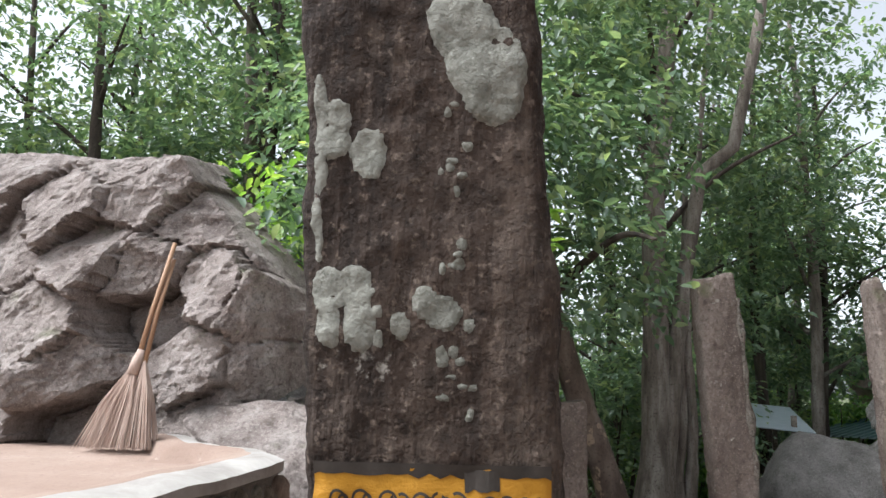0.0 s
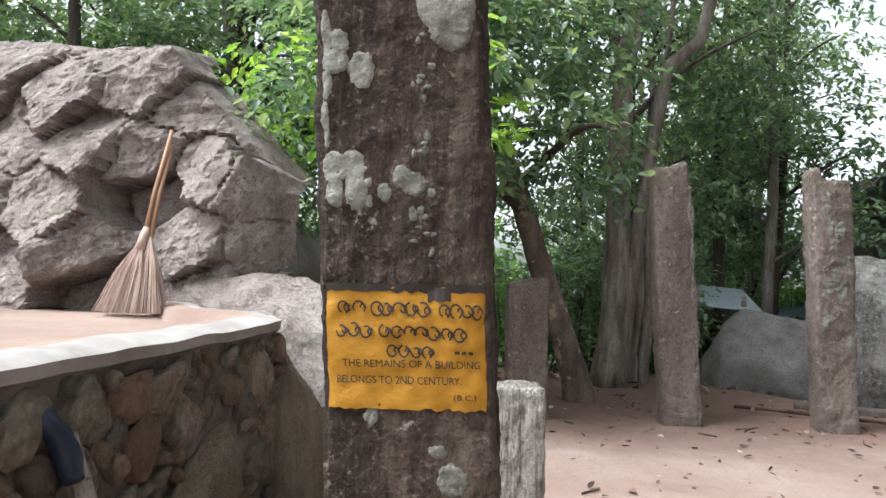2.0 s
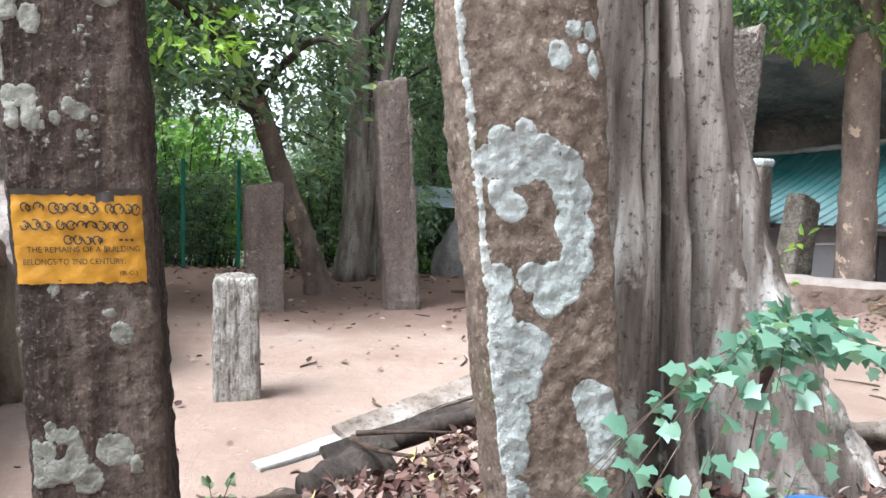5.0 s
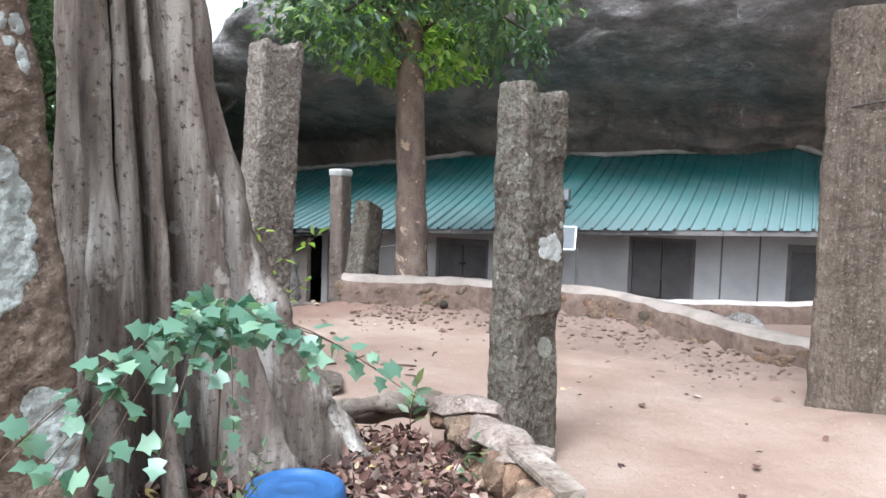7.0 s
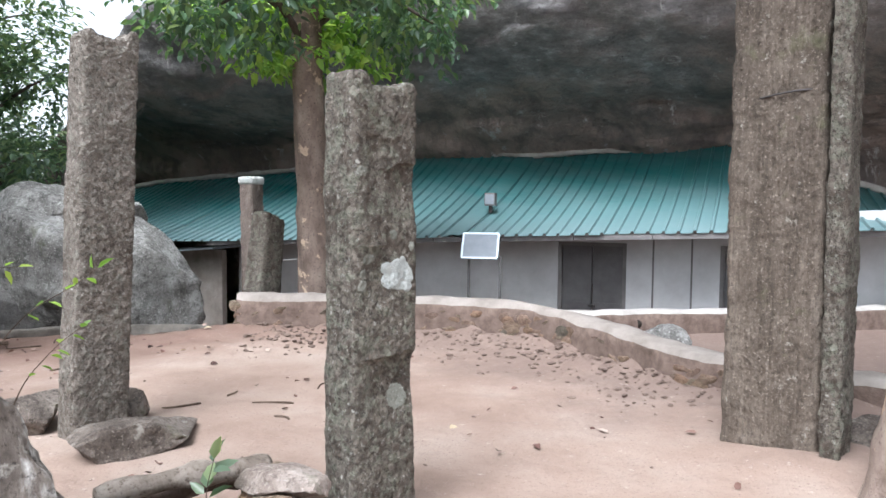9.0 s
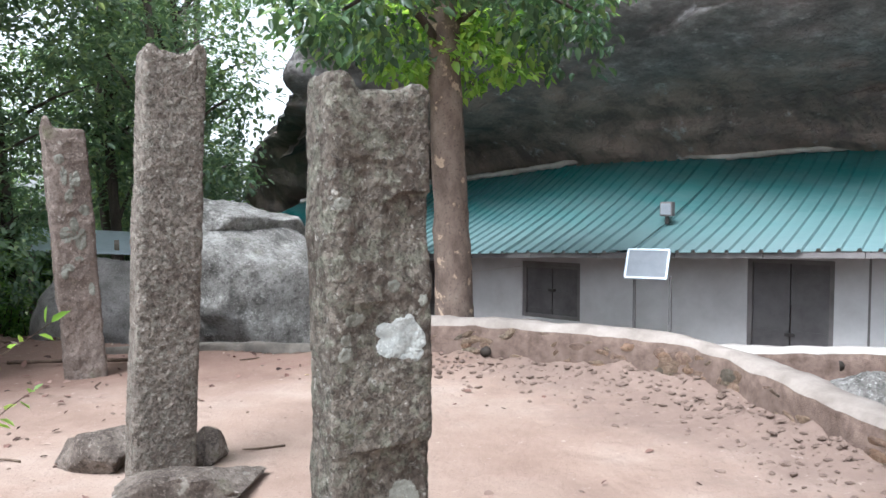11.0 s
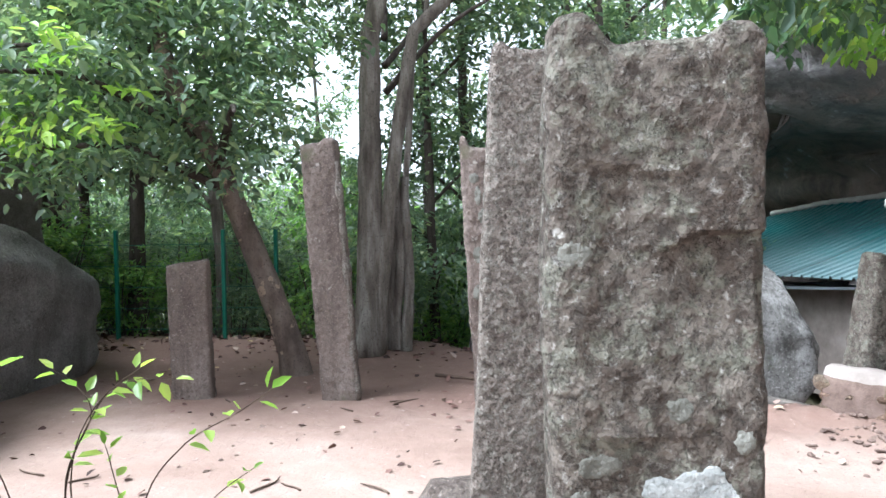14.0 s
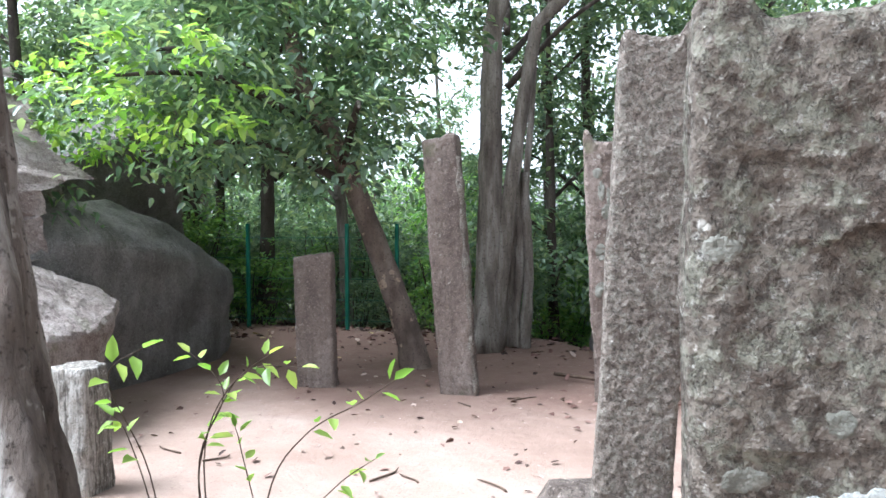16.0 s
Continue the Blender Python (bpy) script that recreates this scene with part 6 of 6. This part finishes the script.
def scatter(name, label, count, pick, s0, s1, mat, cat):
    vs, fs = [], []
    protos = []
    for k in range(4):
        bm = facet_rock(900 + k, (1.2, 0.8, 0.45), 8, 0.3, 0.0, 2)
        bm.verts.ensure_lookup_table()
        protos.append(([v.co.copy() for v in bm.verts], [tuple(v.index for v in f.verts) for f in bm.faces]))
        bm.free()
    while count:
        x, y = pick()
        if x is None:
            continue
        count -= 1
        s = s0 + (s1 - s0) * rng2.uniform() ** 4
        pv, pf = protos[count % 4]
        a = rng2.uniform(0, 6.28)
        c, sn, z = math.cos(a), math.sin(a), ground_z(x, y) + s * 0.25
        k = len(vs)
        vs += [(x + s * (v.x * c - v.y * sn), y + s * (v.x * sn + v.y * c), z + s * v.z) for v in pv]
        fs += [tuple(k + i for i in f) for f in pf]
    return tagged(mesh_ob(name, vs, fs, mat, False), label, cat, kind="stuff")


def by_wall():
    k = rng2.integers(10, len(ywp) - 40)
    d = abs(rng2.normal()) * 0.38 + 0.18
    p, q = ywp[k], ywp[k + 1]
    v = (q - p).normalized()
    return p.x + v.y * d, p.y - v.x * d


scatter("pebbles", "small stones and crumbs of earth on the yard", 500, in_yard, 0.004, 0.02, M_EARTHWALL, "pebbles")
scatter("rubble", "loose stones and clods fallen along the low wall", 1300, by_wall, 0.004, 0.034, M_EARTHWALL, "rubble")
rw = random.Random(31)
for i in range(34):
    x, y = rw.uniform(0.2, 6.8), rw.uniform(2.8, 8.8)
    if inside(x, y, BED):
        continue
    a, l = rw.uniform(0, 3.14), rw.uniform(0.08, 0.3)
    p = [(x + l * f * math.cos(a) + 0.02 * math.sin(5 * f + i), y + l * f * math.sin(a), ground_z(x, y) + 0.008 + 0.012 * f * rw.random()) for f in (0, 0.35, 0.7, 1)]
    tw = tube("fallen_twig", spline(p, 8), [0.007, 0.008, 0.007, 0.007, 0.006, 0.006, 0.005, 0.003], M_TWIG, sides=6, rough=0.3)
    tagged(tw, "short dry twig lying on the sand", "twig", "fallen twigs")
branch = tube("fallen_branch", spline([(2.9, 8.45, 0.05), (3.5, 8.2, 0.06), (4.2, 7.95, 0.05)], 14), [0.02] * 14, M_TWIG, sides=7, rough=0.3)
tagged(branch, "long thin branch lying along the yard's edge", "branch")

# ---- plants by the camera's way ----


def sprig(name, label, base, stems_, leaf, count, mat, seed, lobed=False, ahead_side=0.8, start=0.25):
    """Stems with leaves set along them."""
    g = np.random.default_rng(seed)
    t = thing(name, label, "plant", base)
    b0 = Vector(base)
    for pts in stems_:
        pp = spline([Vector(p) - b0 for p in pts], 22)
        tube("stem", pp, [0.0032 - 0.0001 * i for i in range(22)], M_TWIG, t, sides=6)
        base_l, dirs = [], []
        for k in range(count):
            f = start + (1 - start) * (k + g.uniform(0, 0.6)) / count
            i = min(20, int(f * 21))
            d = (pp[i + 1] - pp[i]).normalized()
            side = d.cross(Vector((g.normal(), g.normal(), g.normal()))).normalized()
            base_l.append(pp[i] + side * 0.01)
            dirs.append(d * 0.5 + side * ahead_side + Vector((0, 0, -0.1)))
        base_l.append(pp[-1])
        dirs.append(pp[-1] - pp[-2])
        up = np.tile([0, -0.55 if lobed else 0.0, 1.0], (len(base_l), 1)) + g.normal(size=(len(base_l), 3)) * 0.35
        leaf_mesh("leaves", np.array([tuple(v) for v in base_l]), np.array([tuple(v.normalized()) for v in dirs]), up, leaf * g.uniform(0.6, 1.25, len(base_l)), 0.8 if lobed else 0.48, mat, t, "", lobed)
    return t


g0 = random.Random(17)
shoots = []
for x, y, z, lift in ((1.45, 1.08, 0.6, 0.3), (1.56, 1.05, 0.7, 0.32), (1.62, 1.1, 0.58, 0.34), (1.74, 1.04, 0.7, 0.34), (1.86, 1.02, 0.76, 0.32), (2.02, 1.02, 0.82, 0.26), (2.2, 1.04, 0.84, 0.24), (2.4, 1.04, 0.96, 0.16), (2.56, 0.98, 0.96, 0.14), (2.3, 1.1, 1.08, 0.1), (2.1, 1.12, 1.1, 0.1), (1.95, 1.12, 1.0, 0.16), (2.66, 0.94, 0.88, 0.18)):
    shoots.append([(2.42, 1.7, 0.3), (2.4, 1.6, 0.75), (2.32, 1.42, 1.0), (2.3 + 0.45 * (x - 2.3), 1.3 + 0.4 * (y - 1.3), 0.5 * (1.04 + z) + 0.42 * lift), (x, y, z)])
sprig("climbing_plant", "blue-green lobed leafy shoots before the lichened pillar", (2.42, 1.7, 0.3), shoots, 0.056, 26, M_LEAFP, 3, True, 0.9, 0.5)
sprig("sapling", "thin sapling shoots with fresh yellow-green leaves", (2.92, 2.75, 0.3), [
    [(2.92, 2.75, 0.3), (2.78, 2.78, 0.83), (2.88, 2.8, 1.13), (3.02, 2.8, 1.25)], [(2.92, 2.75, 0.3), (2.78, 2.78, 0.86), (2.86, 2.8, 1.12), (2.74, 2.8, 1.24)],
    [(2.92, 2.75, 0.3), (2.8, 2.78, 0.9), (2.92, 2.8, 1.18), (3.13, 2.8, 1.22)]], 0.06, 10, M_LEAFY, 5, False, 0.9, 0.45)
sprig("sapling", "bent sapling shoots with a few round yellow-green leaves", (2.98, 2.72, 0.3), [
    [(2.98, 2.72, 0.3), (3.02, 2.78, 0.82), (3.14, 2.8, 1.02), (3.32, 2.8, 1.13), (3.42, 2.8, 1.2)], [(2.98, 2.72, 0.3), (3.1, 2.78, 0.7), (3.23, 2.8, 0.87), (3.36, 2.8, 0.97)], [(2.98, 2.72, 0.3), (3.0, 2.76, 0.7), (2.92, 2.8, 0.95), (2.9, 2.8, 1.02)]], 0.058, 7, M_LEAFY, 15, False, 0.9, 0.5)
sprig("sapling", "slim shoot with broad green leaves beside the tree", (2.6, 2.9, 0.3), [
    [(2.6, 2.9, 0.3), (2.5, 2.9, 0.8), (2.38, 2.85, 1.12), (2.55, 2.82, 1.24)], [(2.6, 2.9, 0.3), (2.5, 2.9, 0.7), (2.45, 2.85, 0.95), (2.4, 2.85, 1.0)]], 0.085, 6, M_LEAFY, 16, False, 0.9, 0.5)
sprig("weed", "small green weed growing in the planting bed", (2.35, 1.55, 0.3), [[(2.35, 1.55, 0.3), (2.33, 1.5, 0.45), (2.35, 1.45, 0.62)], [(2.35, 1.55, 0.3), (2.4, 1.5, 0.42), (2.46, 1.45, 0.52)], [(2.35, 1.55, 0.3), (2.5, 1.6, 0.45), (2.55, 1.6, 0.58)]], 0.035, 16, M_LEAF, 6)
sprig("weed", "small green weed by the bed's stones", (3.3, 1.55, 0.3), [[(3.3, 1.55, 0.3), (3.3, 1.5, 0.4), (3.33, 1.45, 0.5)], [(3.3, 1.55, 0.3), (3.36, 1.5, 0.38), (3.4, 1.46, 0.44)]], 0.045, 9, M_LEAF, 7)
sprig("weed", "dark pointed-leaved seedling beside the log", (3.6, 2.2, 0.3), [[(3.6, 2.2, 0.3), (3.6, 2.2, 0.4), (3.62, 2.18, 0.52)]], 0.12, 8, M_LEAFD, 8)
sprig("weed", "small grassy weed beside the notice pillar", (0.83, 2.35, 0.05), [[(0.83, 2.35, 0.05), (0.82, 2.33, 0.2), (0.86, 2.3, 0.34)], [(0.83, 2.35, 0.05), (0.8, 2.36, 0.18), (0.78, 2.36, 0.3)]], 0.05, 12, M_LEAF, 9)

# ---- broom and tools ----
broom = thing("broom", "two straw brooms with cane handles leaning on rock", "broom", (-1.77, 4.88, 1.0))


def broom_head(cx, cy, spread, hgt, seed, joint):
    g = random.Random(seed)
    vs, fs = [], []
    for i in range(170):
        a = g.uniform(-1, 1)
        b = g.uniform(-1, 1)
        foot = Vector((cx + a * spread, cy + b * 0.07, 0.005 + 0.02 * g.random()))
        mid = (foot + Vector(joint)) / 2 + Vector((a * spread * 0.12, 0, 0.02))
        v, f = tube_data([joint, mid, foot], [0.003, 0.0035, 0.002], sides=4, cap=False)
        k = len(vs)
        vs += v
        fs += [tuple(k + x for x in q) for q in f]
    return mesh_ob("bristles", vs, fs, M_STRAW)


joint = (0.02, 0.1, 0.5)
under(broom_head(-0.07, 0, 0.15, 0.4, 1, joint), broom, "splayed pale straw bristles")
under(broom_head(0.12, 0.03, 0.09, 0.4, 2, (0.06, 0.12, 0.52)), broom, "splayed pale straw bristles")
tube("handle", [(0.02, 0.1, 0.46), (0.05, 0.17, 0.8), (0.11, 0.25, 1.22)], [0.016, 0.014, 0.013], M_CANE, broom, sides=10)
tube("handle", [(0.06, 0.12, 0.48), (0.08, 0.18, 0.8), (0.11, 0.26, 1.12)], [0.014, 0.013, 0.012], M_CANE, broom, sides=10)
tube("binding", [(0.01, 0.085, 0.42), (0.022, 0.105, 0.5), (0.032, 0.125, 0.56)], [0.035, 0.027, 0.02], M_STRAW, broom, "pale cord binding", sides=12, rough=0.2)
hoe = thing("hoe", "old wooden-handled tool with dark taped head", "hoe", (-0.58, 2.78, 0.0))
tube("handle", [(0.05, 0.0, 0.02), (0.0, -0.08, 0.3), (-0.06, -0.17, 0.62), (-0.1, -0.22, 0.82)], [0.034, 0.036, 0.034, 0.031], M_WOOD, hoe, sides=12, rough=0.2)
tube("head_binding", spline([(-0.085, -0.2, 0.68), (-0.105, -0.235, 0.8), (-0.14, -0.27, 0.87), (-0.17, -0.28, 0.89)], 12), [0.042] * 9 + [0.036, 0.028, 0.015], M_TAPE, hoe, "dark blue-black taped head", sides=12, rough=0.2)
root_st = thing("tree_stump", "gnarled grey root stump against the rubble wall", "stump", (-0.68, 2.12, 0))
for i, (y, r) in enumerate(((-0.42, 0.15), (-0.12, 0.12), (0.14, 0.09))):
    tube("root", spline([(0.08 + 0.02 * (i % 2), y, -0.05), (0.01, y + 0.03, 0.25), (-0.08, y + 0.02, 0.55 + 0.08 * i)], 14), [r * (1 - 0.03 * k) for k in range(14)], M_BARK, root_st, sides=14, rough=0.5, seed=i)
# green fence at the edge of the wood
fence = thing("fence", "green painted wire fence at the wood's edge", "fence", (-0.5, 10.6, -0.15))
for i, x in enumerate((-3.2, -1.6, 0.0, 0.75)):
    part("post", box_bm((0.05, 0.05, 1.7), (x, 0.06 * i, 0.85), 0.006), M_GREEN, fence)
for k in range(5):
    tube("wire", [(-3.2, 0, 0.3 + 0.3 * k), (-1.6, 0.06, 0.28 + 0.3 * k), (0.0, 0.12, 0.3 + 0.3 * k), (0.75, 0.18, 0.3 + 0.3 * k)], [0.004] * 4, M_GREEN, fence, sides=5)
shelter = thing("small_shelter", "small open shelter with a pale blue sheet roof", "shelter", (3.55, 13.2, -0.45))
part("sheet_roof", box_bm((1.5, 1.3, 0.02), (0, 0, 1.5), 0.004, pose(0, 0.3, 0.05, 14, 4, 0)), M_SHEET, shelter, "pale blue metal sheet")
for x, y in ((-0.6, -0.5), (0.6, -0.5), (-0.6, 0.5), (0.6, 0.5)):
    part("post", box_bm((0.07, 0.07, 1.6), (x, y, 0.72), 0.008), M_WOOD, shelter)
cable = tube("cable", spline([(7.15, 6.8, 0.85), bw(-1.1, 1.0, 0.55), bw(-0.3, 0.1, 0.66)], 16), [0.007] * 16, M_CABLE, sides=5)
tagged(cable, "thin pale cable slung from tree to building", "cable")
